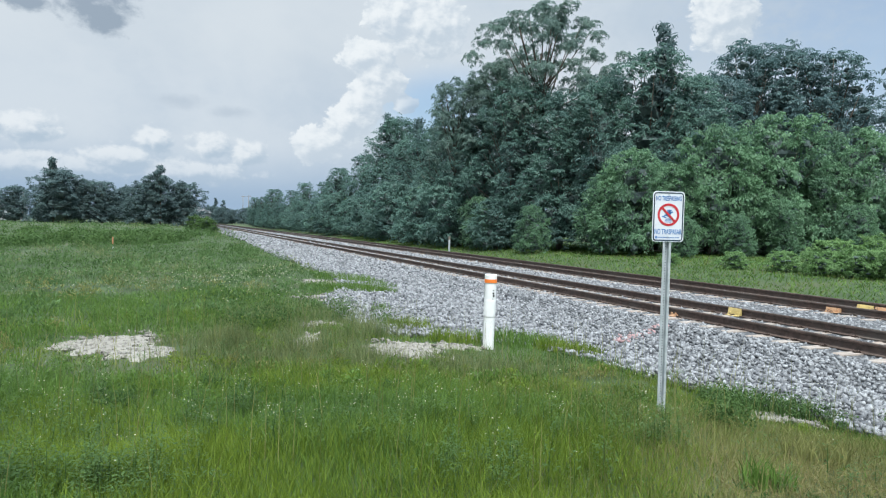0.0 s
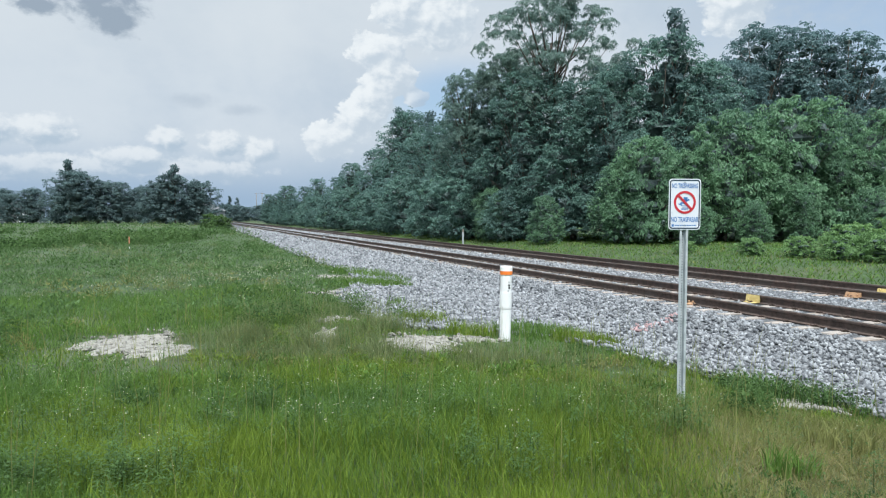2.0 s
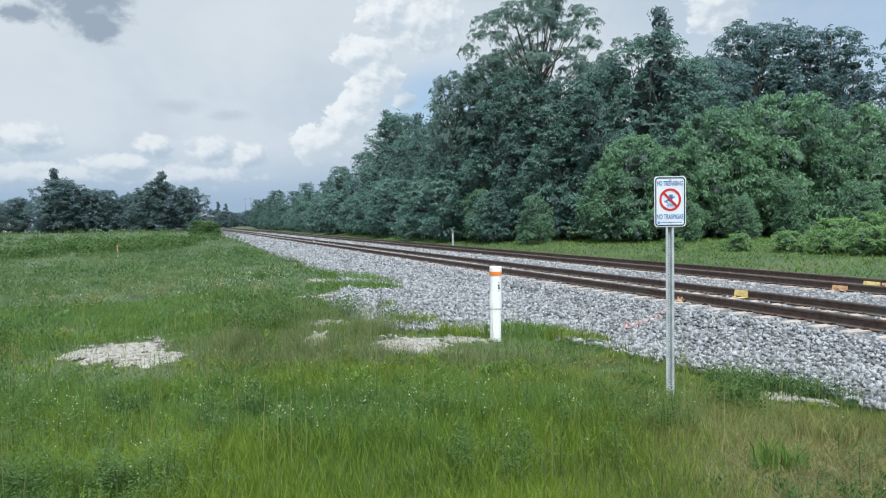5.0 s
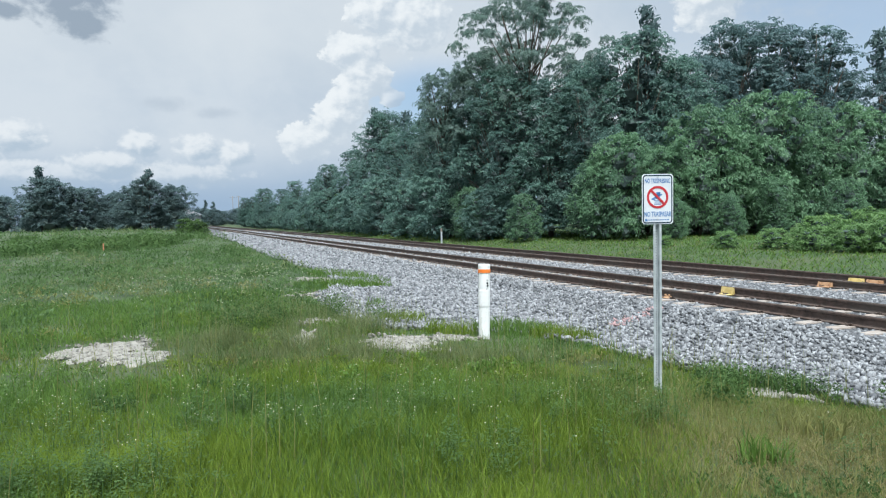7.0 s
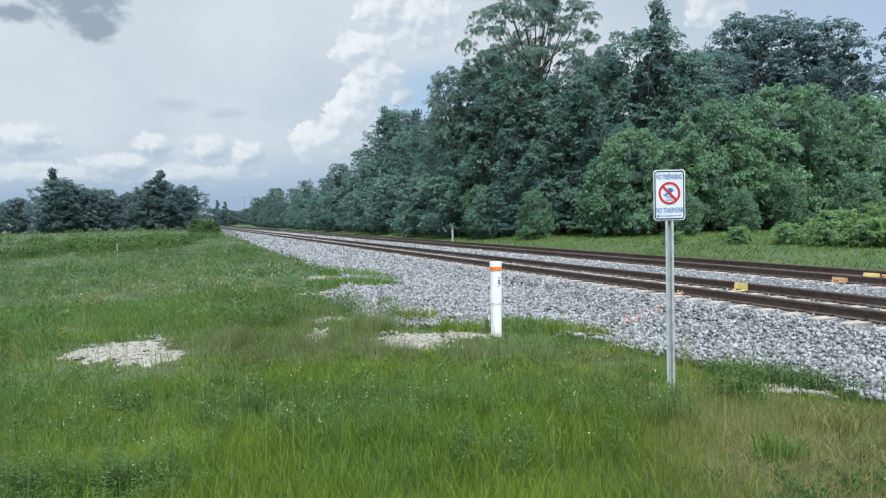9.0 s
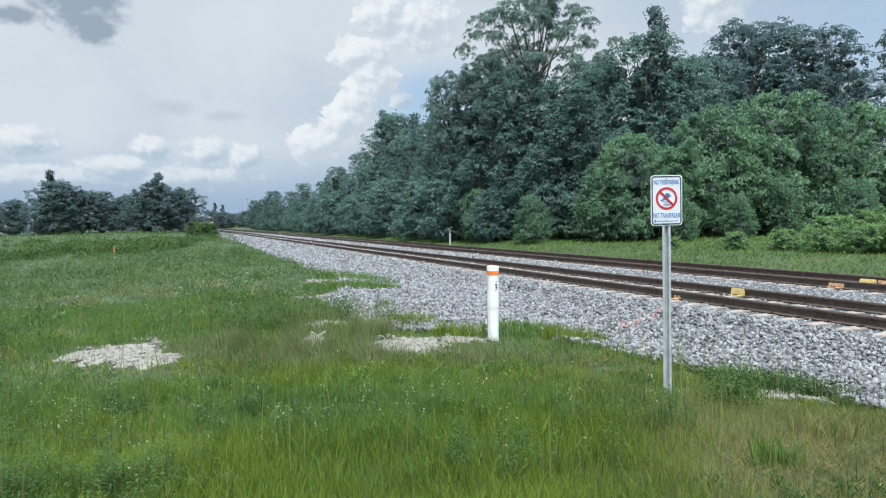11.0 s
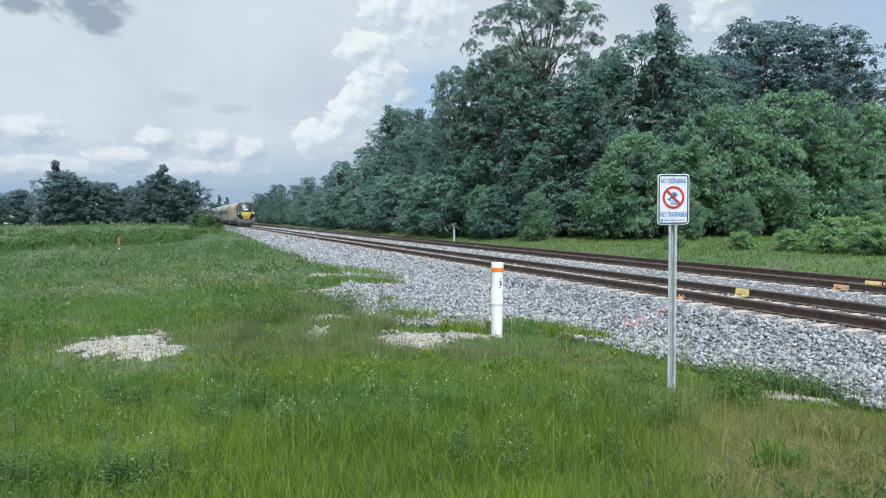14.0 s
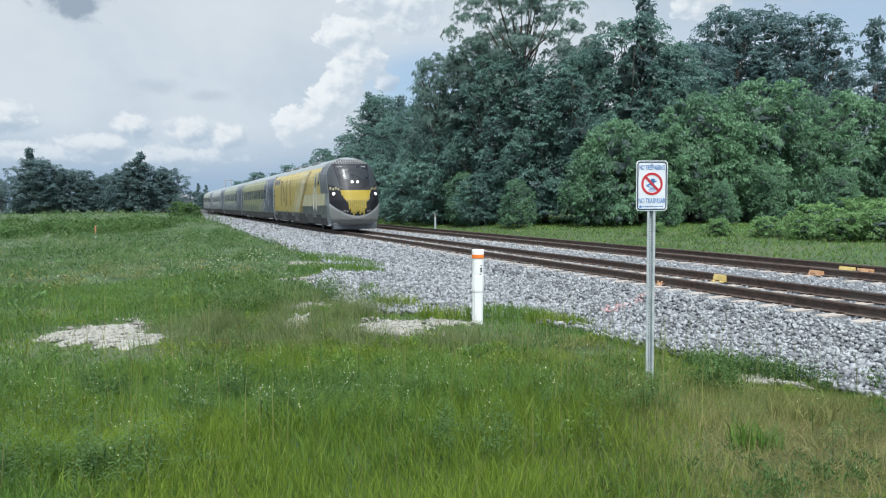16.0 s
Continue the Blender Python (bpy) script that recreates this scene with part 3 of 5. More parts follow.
ROW_BACK = [(-2.0, 96.0, 12.6), (6.5, 72.0, 13.6), (13.0, 58.0, 14.2), (20.8, 55.0, 13.6), (24.3, 57.0, 16.6), (27.8, 57.0, 16.4), (30.6, 56.0, 15.8), (33.8, 60.0, 13.4), (36.4, 53.0, 12.4), (40.0, 54.0, 13.4)]
ROW_SHRUB = [(10.4, 45.0, 5.0), (12.0, 44.0, 6.6), (15.0, 45.0, 5.8), (17.6, 46.0, 8.4), (20.4, 47.4, 6.6), (23.2, 48.5, 9.6), (26.2, 47.6, 6.4), (28.6, 48.6, 8.8), (31.4, 47.0, 6.2), (34.0, 47.5, 9.4),
             (21.8, 44.6, 3.6), (26.0, 43.5, 3.4), (30.0, 42.5, 3.2), (-2.2, 71.0, 5.5), (-6.8, 86.0, 5.0), (-13.6, 101.0, 5.4), (-20.5, 116.0, 5.0), (18.0, 42.5, 2.6), (14.4, 41.5, 2.4), (6.0, 47.0, 3.2), (2.6, 54.0, 4.0)]
ROW_LOW = [(13.4, 32.0, 0.8), (15.6, 28.5, 1.0), (16.4, 27.2, 1.1), (17.4, 26.4, 1.2), (18.4, 27.5, 1.5), (17.0, 30.0, 1.4), (19.2, 29.5, 1.6), (14.9, 30.5, 0.9), (11.2, 34.5, 0.6), (20.4, 28.0, 1.6)]
ROW_FRONT = []
for i in range(26):
    p = at(47 + i * 6.4 + random.uniform(-1.5, 1.5), 21.6 + random.uniform(-0.4, 1.0) + 0.012 * i)
    ROW_FRONT.append((p.x, p.y, random.uniform(3.2, 6.2)))
placed = set()


def plant_row(rows, kinds, H, squat=1.0):
    for i, (x, y, h) in enumerate(rows):
        k = kinds[i % len(kinds)]
        args = dict(turn=i * 1.7 + len(rows), scale=h / H * squat, sz=h / H)
        if k in placed:
            repeat(k, x, y, **args)
        else:
            placed.add(k)
            set_at(k, x, y, **args)


plant_row(ROW, deep, 14.0, 0.95)
plant_row(ROW_BACK, dark, 14.0, 1.0)
plant_row(ROW_SHRUB, shrubs, 6.0, 0.74)
plant_row(ROW_LOW, low, 1.3, 1.0)
plant_row(ROW_FRONT, [broadleaf("shrub", 6.0, 3.2, 50, 46, LEAF, gap=0.72, size=0.25, label="dark green shrub at the edge of the wood by the ballast", category="shrub", group="shrubs along the wood")], 6.0, 0.95)
set_at(pine_tree(19.2, 6.2, "tall slash pine with open branches above the wood"), 7.9, 56.0)
set_at(pine_tree(15.4, 3.4, "slash pine with open needle tufts in the wood", 64), 5.0, 58.0)
set_at(pine_tree(14.2, 2.8, "slash pine with needle tufts at the edge of the wood", 50), 1.3, 60.0)
SHADY = "rounded dark tree standing beyond the meadow"
far_kinds = [broadleaf("broadleaf_tree", 10.0, 4.6, 64, 38, LEAF_HAZE, size=0.30, label=SHADY, group="trees beyond the meadow", top=0.75),
             broadleaf("broadleaf_tree", 10.0, 3.6, 58, 38, LEAF_HAZE, size=0.30, label=SHADY, group="trees beyond the meadow", top=0.95)]
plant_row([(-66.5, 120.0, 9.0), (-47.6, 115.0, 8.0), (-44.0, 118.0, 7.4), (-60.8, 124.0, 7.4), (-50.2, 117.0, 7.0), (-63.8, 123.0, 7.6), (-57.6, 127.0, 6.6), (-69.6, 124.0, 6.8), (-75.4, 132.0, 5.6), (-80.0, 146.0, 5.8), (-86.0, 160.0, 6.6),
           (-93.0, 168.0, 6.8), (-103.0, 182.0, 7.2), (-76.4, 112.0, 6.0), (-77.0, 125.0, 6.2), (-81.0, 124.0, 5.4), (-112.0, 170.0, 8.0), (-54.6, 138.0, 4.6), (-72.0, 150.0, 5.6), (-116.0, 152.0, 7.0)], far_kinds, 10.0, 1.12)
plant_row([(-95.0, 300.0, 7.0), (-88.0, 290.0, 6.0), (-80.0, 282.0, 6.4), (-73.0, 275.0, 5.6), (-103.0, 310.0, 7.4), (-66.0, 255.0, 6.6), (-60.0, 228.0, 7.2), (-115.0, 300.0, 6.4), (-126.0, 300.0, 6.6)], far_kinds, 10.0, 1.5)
plant_row([(-31.4, 92.0, 1.8), (-33.6, 96.0, 2.0), (-29.8, 90.0, 0.9)], [broadleaf("shrub", 2.2, 1.9, 24, 80, WEED, size=0.20, label="dark bush on the verge beside the line", category="shrub", group="bushes on the verge")], 2.2)


def sparse_tree(x, y, H, label):
    """A thin conifer-like top that stands above its neighbours."""
    tree = thing("tree", Matrix(), label, "tree")
    lobes = [(random.uniform(-1, 1) * (1.5 - 1.3 * i / 14), random.uniform(-1, 1) * (1.5 - 1.3 * i / 14), H * (0.5 + 0.5 * i / 14) - 0.3, 0.55, 0.4) for i in range(15)]
    bm = bmesh.new()
    limbs(bm, lobes, H, 0.14, 0.2, 1.0)
    part("trunk", bm, BARK, tree, smooth=True)
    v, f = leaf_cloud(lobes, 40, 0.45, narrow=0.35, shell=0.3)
    arrays("crown", v, f, LEAF_HAZE, tree)
    set_at(tree, x, y)


sparse_tree(-66.8, 119.0, 11.0, "slender tree top rising above the far trees")
sparse_tree(-46.4, 114.0, 9.6, "thin open crown above a rounded tree")
sparse_tree(-108.0, 330.0, 12.0, "slender distant tree on the horizon")
sparse_tree(-104.5, 330.0, 11.0, "slender distant tree on the horizon")
sparse_tree(-7.6, 92.5, 16.0, "open-crowned tree above the wood")
sparse_tree(-3.4, 85.0, 14.4, "small tufted tree top above the wood")
sparse_tree(36.0, 56.0, 15.6, "thin see-through tree top above the wood")
sparse_tree(15.2, 49.6, 16.0, "leafy tree top above the wood")


# ---- house and poles beyond the meadow ----
SIDING = material("house_siding", (0.24, 0.26, 0.28), (0.32, 0.34, 0.36), 1.0, 0.8)
SHINGLE = material("roof_shingle", (0.13, 0.14, 0.15), (0.20, 0.21, 0.225), 2.0, 0.9)
DOOR_WHITE = material("garage_door_white", (0.66, 0.68, 0.70), (0.74, 0.76, 0.78), 1.0, 0.6)
WINDOW = material("window_glass", (0.03, 0.04, 0.05), (0.06, 0.07, 0.08), 1.0, 0.1)


def house(x, y, turn):
    s, q = plan(x, y)
    h = thing("house", pose(x, y, float(height(s, q)), 0, 0, turn), "grey single-storey house with a pale garage door and low roof", "house")
    bm = bmesh.new()
    box(bm, -8, 8, 0, 9, -0.5, 2.8)
    part("wall", bm, SIDING, h)
    bm = bmesh.new()
    loft(bm, [[(-8.6, yy, 2.8), (8.6, yy, 2.8), (2.0 if yy in (-0.6, 9.6) else 5, yy, 2.95), (-2.0 if yy in (-0.6, 9.6) else -5, yy, 2.95)] for yy in (-0.6, 9.6)])
    loft(bm, [[(-8.6, -0.6, 2.8), (8.6, -0.6, 2.8), (8.6, 9.6, 2.8), (-8.6, 9.6, 2.8)], [(-4.5, 4.0, 4.9), (4.5, 4.0, 4.9), (4.5, 5.0, 4.9), (-4.5, 5.0, 4.9)]])
    part("roof", bm, SHINGLE, h)
    g = new("garage_door", None)
    g.parent = h
    for i in range(4):
        bm = bmesh.new()
        box(bm, 1.6, 6.4, -0.06, -0.01, 0.05 + i * 0.53, 0.55 + i * 0.53)
        part("panel", bm, DOOR_WHITE, g)
    for wx in (-5.2, -2.0):
        bm = bmesh.new()
        box(bm, wx - 0.7, wx + 0.7, -0.05, -0.01, 0.9, 2.1)
        w = part("window", bm, WINDOW, h)
        for a in (-0.75, 0.69):
            bm = bmesh.new()
            box(bm, wx + a, wx + a + 0.06, -0.08, -0.01, 0.85, 2.15)
            part("window_frame", bm, DOOR_WHITE, w)


house(-105.0, 160.0, 32)
house(-66.0, 172.0, 20)


def utility_pole(x, y, H, arm, label):
    s, q = plan(x, y)
    p = thing("utility_pole", pose(x, y, float(height(s, q)), 0, 0, 20), label, "utility pole", "utility poles")
    bm = bmesh.new()
    tube(bm, [(0, 0, -1), (0, 0, H * 0.5), (0, 0, H)], [0.17, 0.15, 0.11], 8)
    part("pole", bm, PALE_BARK, p, smooth=True)
    if arm:
        bm = bmesh.new()
        box(bm, -1.2, 1.2, -0.06, 0.06, H - 0.7, H - 0.55)
        part("crossarm", bm, PALE_BARK, p)
        for a in (-1.1, -0.4, 0.4, 1.1):
            bm = bmesh.new()
            tube(bm, [(a, 0, H - 0.55), (a, 0, H - 0.42), (a, 0, H - 0.3)], [0.05, 0.07, 0.03], 8)
            part("insulator", bm, GALV, p)
    else:
        bm = bmesh.new()
        box(bm, 0.1, 0.5, -0.2, 0.2, H - 1.9, H - 1.1, bevel=0.05)
        part("transformer", bm, GALV, p)


utility_pole(-84.0, 139.0, 5.9, False, "weathered wooden utility pole with a small can beside far trees")
utility_pole(-101.0, 350.0, 14.0, True, "distant wooden utility pole with a crossarm")
utility_pole(-97.0, 346.0, 14.0, True, "distant wooden utility pole with a crossarm")


# ---- sign ----
def letters(txt, size, mat, parent, x, y, z, wide=1.0):
    cu = bpy.data.curves.new("lettering", "FONT")
    cu.body, cu.size, cu.align_x, cu.align_y, cu.extrude, cu.offset = txt, size, "CENTER", "CENTER", 0.0006, 0.0011
    tmp = bpy.data.objects.new("lettering", cu)
    me = bpy.data.meshes.new_from_object(tmp)
    bpy.data.objects.remove(tmp)
    me.materials.clear()
    me.materials.append(mat)
    for p in me.polygons:
        p.material_index = 0
    ob = new("lettering", me)
    ob.parent = parent
    ob.matrix_basis = Matrix.LocRotScale((x, y, z), Euler((radians(90), 0, 0)), (wide, 1, 1))
    return ob


def round_rect(bm, w, h, r, y0, y1, cx=0.0, cz=0.0, seg=6):
    pts = []
    for sx, sz, a0 in ((1, 1, 0), (-1, 1, 90), (-1, -1, 180), (1, -1, 270)):
        for k in range(seg + 1):
            a = radians(a0 + 90 * k / seg)
            pts.append((cx + sx * (w / 2 - r) + r * math.cos(a), cz + sz * (h / 2 - r) + r * math.sin(a)))
    return loft(bm, [[(x, y, z) for x, z in pts] for y in (y0, y1)])


def ring(bm, r0, r1, y0, y1, cx, cz, n=48):
    vs = [[bm.verts.new((cx + math.cos(k * math.tau / n) * r, y, cz + math.sin(k * math.tau / n) * r)) for k in range(n)] for r, y in ((r0, y1), (r0, y0), (r1, y0), (r1, y1))]
    for a, b in zip(vs, vs[1:] + vs[:1]):
        for k in range(n):
            bm.faces.new((a[k], a[(k + 1) % n], b[(k + 1) % n], b[k]))
    bmesh.ops.recalc_face_normals(bm, faces=bm.faces[:])
    return bm


def warning_sign():
    lean = Matrix.Rotation(radians(0.25), 4, "Y")
    sign = thing("no_trespassing_sign", pose(2.085, 6.53, 0.0) @ lean @ pose(0, 0, 0, 0, 0, 6), "white no trespassing sign on a galvanised perforated post", "sign")
    mid = 1.812
    bm = bmesh.new()
    round_rect(bm, 0.305, 0.470, 0.03, -0.034, -0.030, 0, mid)
    plate = part("plate", bm, SIGN_WHITE, sign, "white aluminium plate")
    bm = bmesh.new()
    # dark border line: four bars and rounded corners
    w, h, r = 0.278, 0.442, 0.024
    for sx, sz, a0 in ((1, 1, 0), (-1, 1, 90), (-1, -1, 180), (1, -1, 270)):
        pts = [(sx * (w / 2 - r) + r * math.cos(radians(a0 + 15 * k)), -0.0352, mid + sz * (h / 2 - r) + r * math.sin(radians(a0 + 15 * k))) for k in range(7)]
        tube(bm, pts, [0.0055] * 7, 4)
    for sx in (-1, 1):
        box(bm, sx * w / 2 - 0.0055, sx * w / 2 + 0.0055, -0.0362, -0.0342, mid - h / 2 + r, mid + h / 2 - r)
        box(bm, -w / 2 + r, w / 2 - r, -0.0362, -0.0342, mid + sx * h / 2 - 0.0055, mid + sx * h / 2 + 0.0055)
    part("border", bm, SIGN_NAVY, plate)
    letters("NO TRESPASSING", 0.060, SIGN_BLUE, plate, 0, -0.0352, mid + 0.168, 0.53)
    letters("NO TRASPASAR", 0.066, SIGN_BLUE, plate, 0, -0.0352, mid - 0.143, 0.56)
    bm = bmesh.new()
    ring(bm, 0.084, 0.105, -0.037, -0.034, 0, mid + 0.018)
    part("prohibition_ring", bm, SIGN_RED, plate, "red ring")
    bm = bmesh.new()
    box(bm, -0.087, 0.087, -0.0378, -0.0352, -0.0105, 0.0105, Matrix.Translation((0, 0, mid + 0.018)) @ Matrix.Rotation(radians(45), 4, "Y"))
    part("slash", bm, SIGN_RED, plate, "red diagonal bar")
    # plain blue shapes behind the bar, and bars of track
    bm = bmesh.new()
    for x0, x1, z0, z1, a in ((-0.012, 0.022, 0.026, 0.046, 0), (-0.045, 0.05, -0.002, 0.012, -25), (-0.02, 0.02, -0.02, 0.03, 15), (-0.05, -0.012, -0.042, -0.03, 20), (0.005, 0.045, 0.015, 0.027, -30)):
        box(bm, x0, x1, -0.0352, -0.0342, z0, z1, Matrix.Translation((0, 0, mid + 0.02)) @ Matrix.Rotation(radians(a), 4, "Y"), 0.0)
    for i in range(4):
        box(bm, -0.034 + i * 0.003, 0.034 - i * 0.003, -0.0352, -0.0342, mid - 0.052 + i * 0.012, mid - 0.047 + i * 0.012)
    part("pictogram", bm, SIGN_BLUE, plate, "plain blue shapes")
    bm = bmesh.new()
    box(bm, -0.122, -0.100, -0.0352, -0.0342, mid - 0.206, mid - 0.184)
    for i in range(9):
        box(bm, -0.092 + i * 0.023, -0.074 + i * 0.023, -0.0352, -0.0342, mid - 0.199, mid - 0.190)
    part("small_print", bm, SIGN_BLUE, plate, "illegible blue line")
    # hat-section post with holes down its web
    bm = bmesh.new()
    prof = [(-0.040, 0.0), (-0.022, 0.0), (-0.014, 0.030), (0.014, 0.030), (0.022, 0.0), (0.040, 0.0), (0.040, -0.004), (0.019, -0.004), (0.011, 0.026), (-0.011, 0.026), (-0.019, -0.004), (-0.040, -0.004)]
    loft(bm, [[(x, y - 0.025, z) for x, y in prof] for z in (-0.35, 2.0)])
    post = part("post", bm, GALV, sign, "galvanised steel post")
    bm = bmesh.new()
    for i in range(64):
        ring(bm, 0.0005, 0.0048, -0.0005, 0.0004, 0.0, 0.06 + i * 0.0254, 8)
    part("hole", bm, DARK_STEEL, post)
    for dz in (-0.19, 0.205):
        bm = bmesh.new()
        tube(bm, [(0, -0.030, mid + dz), (0, -0.0385, mid + dz), (0, -0.040, mid + dz)], [0.008, 0.008, 0.005], 8)
        part("bolt", bm, GALV, sign)


def marker_pipe():
    p = thing("marker_pipe", pose(0.672, 9.83, float(height(*plan(0.67, 9.83))), 0, 0.9, 0), "white plastic marker pipe with an orange band near its cap", "marker post")
    bm = bmesh.new()
    tube(bm, [(0, 0, -0.3), (0, 0, 0.45), (0, 0, 0.452), (0, 0, 0.47)], [0.079, 0.079, 0.083, 0.083], 28)
    tube(bm, [(0, 0, 0.46), (0, 0, 0.47), (0, 0, 0.68)], [0.0835, 0.085, 0.085], 28)
    tube(bm, [(0, 0, 0.67), (0, 0, 0.70), (0, 0, 0.985)], [0.085, 0.081, 0.081], 28)
    part("pipe", bm, WHITE_PVC, p, smooth=False)
    bm = bmesh.new()
    tube(bm, [(0, 0, 1.012), (0, 0, 1.04), (0, 0, 1.052)], [0.0875, 0.0875, 0.082], 28)
    tube(bm, [(0, 0, 0.975), (0, 0, 1.013)], [0.0872, 0.0872], 28)
    part("cap", bm, WHITE_PVC, p)
    bm = bmesh.new()
    tube(bm, [(0, 0, 0.935), (0, 0, 0.985)], [0.0885, 0.0885], 28)
    part("band", bm, ORANGE, p, "orange tape band")
    for i, (z0, z1, x) in enumerate(((0.775, 0.80, 0.02), (0.74, 0.765, 0.024), (0.705, 0.712, 0.012), (0.83, 0.836, 0.02))):
        bm = bmesh.new()
        box(bm, x - 0.012, x + 0.012, -0.0835, -0.078, z0, z1, Matrix.Rotation(radians(14), 4, "Z"))
        part("small_mark", bm, DARK_STEEL, p, "small dark illegible mark")


warning_sign()
marker_pipe()


def thin_marker(x, y, H, z, mats, label, r=0.05):
    s, q = plan(x, y)
    p = thing("marker_post", pose(x, y, float(height(s, q)) + z), label, "marker post")
    for i, (a, b, m) in enumerate(mats):
        bm = bmesh.new()
        tube(bm, [(0, 0, a * H - (0.2 if i == 0 else 0)), (0, 0, b * H)], [r, r], 10)
        part("post" if i == 0 else "band", bm, m, p)


thin_marker(-17.35, 36.5, 0.62, 0.0, ((0, 0.32, WHITE_PVC), (0.32, 1.0, FADED_ORANGE)), "thin white marker post with a faded orange top in the weeds", 0.035)
thin_marker(0.44, 49.3, 1.25, 0.0, ((0, 0.8, GALV), (0.8, 1.0, PALE_BARK)), "short grey marker post beyond the tracks", 0.07)


# ---- painted joint bars on the rails ----
def joint_mark(s, q, y, length, mat, label, h=0.15):
    t = thing("painted_joint_bar", ALONG @ Matrix.Translation((q, s, TIE_TOP)), label, "rail joint", "painted joint bars")
    bm = bmesh.new()
    x = -0.045
    loft(bm, [[(x - 0.03, a, 0.018), (x + 0.028, a, 0.018), (x + 0.028, a, h), (x + 0.002, a, h)] for a in (-length / 2, length / 2)])
    part("bar", bm, mat, t)
    for k in (-0.3, 0.3):
        bm = bmesh.new()
        tube(bm, [(x - 0.035, k * length, 0.075), (x + 0.0, k * length, 0.075)], [0.018, 0.018], 6)
        part("bolt", bm, mat, t)
    bm = bmesh.new()
    box(bm, -0.16, -0.05, -length * 0.42, length * 0.42, 0.004, 0.022, bevel=0.004)
    part("foot", bm, mat, t)


joint_mark(12.28, NEAR_RAIL + GAUGE, 0, 0.38, YELLOW_PAINT, "yellow painted bar on the brown rail", 0.178)
joint_mark(12.5, NEAR_RAIL, 0, 0.2, ORANGE_PAINT, "faded pinkish painted bar on the brown rail", 0.05)
joint_mark(12.25, NEAR_RAIL + SPACING, 0, 0.4, ORANGE_PAINT, "orange painted bar on the far track's rail", 0.12)
joint_mark(12.58, NEAR_RAIL + SPACING + GAUGE, 0, 0.44, YELLOW_PAINT, "yellow painted bar on the far rail", 0.11)
joint_mark(12.08, NEAR_RAIL + SPACING + GAUGE, 0, 0.44, ORANGE_PAINT, "orange painted bar on the far rail", 0.10)


# ---- train ----
T_YELLOW = material("train_yellow", (0.42, 0.325, 0.085), (0.48, 0.375, 0.11), 0.6, 0.35)
T_NOSE = material("train_nose_yellow", (0.56, 0.43, 0.06), (0.62, 0.48, 0.08), 0.6, 0.4)
T_BRIGHT = material("train_bright_silver", (0.52, 0.54, 0.56), (0.60, 0.62, 0.64), 0.6, 0.35)
T_MID = material("train_mid_grey", (0.068, 0.078, 0.09), (0.09, 0.102, 0.116), 0.6, 0.4)
T_CREAM = material("train_cream", (0.42, 0.39, 0.24), (0.47, 0.44, 0.29), 0.6, 0.4)
T_SAGE = material("train_sage", (0.27, 0.295, 0.215), (0.32, 0.345, 0.26), 0.6, 0.4)
T_LIGHT = material("train_light", (0.33, 0.35, 0.335), (0.38, 0.40, 0.385), 0.6, 0.4)
T_VIOLET = material("train_violet", (0.085, 0.092, 0.140), (0.11, 0.118, 0.17), 0.6, 0.4)
T_GREY = material("train_grey", (0.06, 0.066, 0.074), (0.085, 0.092, 0.10), 0.6, 0.35)
T_BLACK = material("train_black", (0.022, 0.022, 0.028), (0.036, 0.036, 0.045), 0.6, 0.45)
T_WHITE = material("train_white", (0.36, 0.37, 0.36), (0.42, 0.43, 0.42), 0.6, 0.35)
T_SILVER = material("train_silver", (0.20, 0.225, 0.235), (0.26, 0.285, 0.295), 0.8, 0.4, metal=0.1)
T_BLUE = material("train_blue", (0.058, 0.078, 0.118), (0.078, 0.102, 0.150), 0.6, 0.35)
T_GLASS = material("train_glass", (0.03, 0.038, 0.045), (0.055, 0.064, 0.075), 0.6, 0.26)
T_UNDER = material("train_underframe", (0.035, 0.034, 0.033), (0.075, 0.07, 0.066), 2.0, 0.8)
T_PALE = material("train_pale_yellow", (0.22, 0.232, 0.12), (0.27, 0.28, 0.15), 0.6, 0.4)
T_OCHRE = material("train_ochre", (0.22, 0.155, 0.05), (0.28, 0.20, 0.06), 0.8, 0.4)
T_LAMP = bpy.data.materials.new("train_headlight")
T_LAMP.use_nodes = True
T_LAMP.node_tree.nodes["Principled BSDF"].inputs["Emission Color"].default_value = (1.0, 0.97, 0.9, 1)
T_LAMP.node_tree.nodes["Principled BSDF"].inputs["Emission Strength"].default_value = 1.8


def half_width(z):
    return float(np.interp(z, [0.4, 0.9, 1.4, 3.0, 3.4, 3.75, 4.0, 4.18, 4.3, 4.35], [1.36, 1.46, 1.5, 1.48, 1.42, 1.26, 1.0, 0.7, 0.35, 0.02]))


def nose_y(x, z):
    """How far back the nose lies at a place across and up the front."""
    a = float(np.interp(z, [0.4, 0.7, 1.2, 1.8, 2.3, 2.6, 3.6, 3.95, 4.2, 4.35], [0.32, 0.1, 0.0, 0.06, 0.25, 0.42, 1.08, 1.36, 1.75, 2.4]))
    return a + 0.75 * abs(x / 1.5) ** 2.6


LEVELS = [0.4, 0.65, 0.9, 1.15, 1.4, 1.7, 2.0, 2.3, 2.6, 2.9, 3.2, 3.45, 3.65, 3.8, 3.92, 4.02, 4.1, 4.18, 4.25, 4.3, 4.33, 4.35]


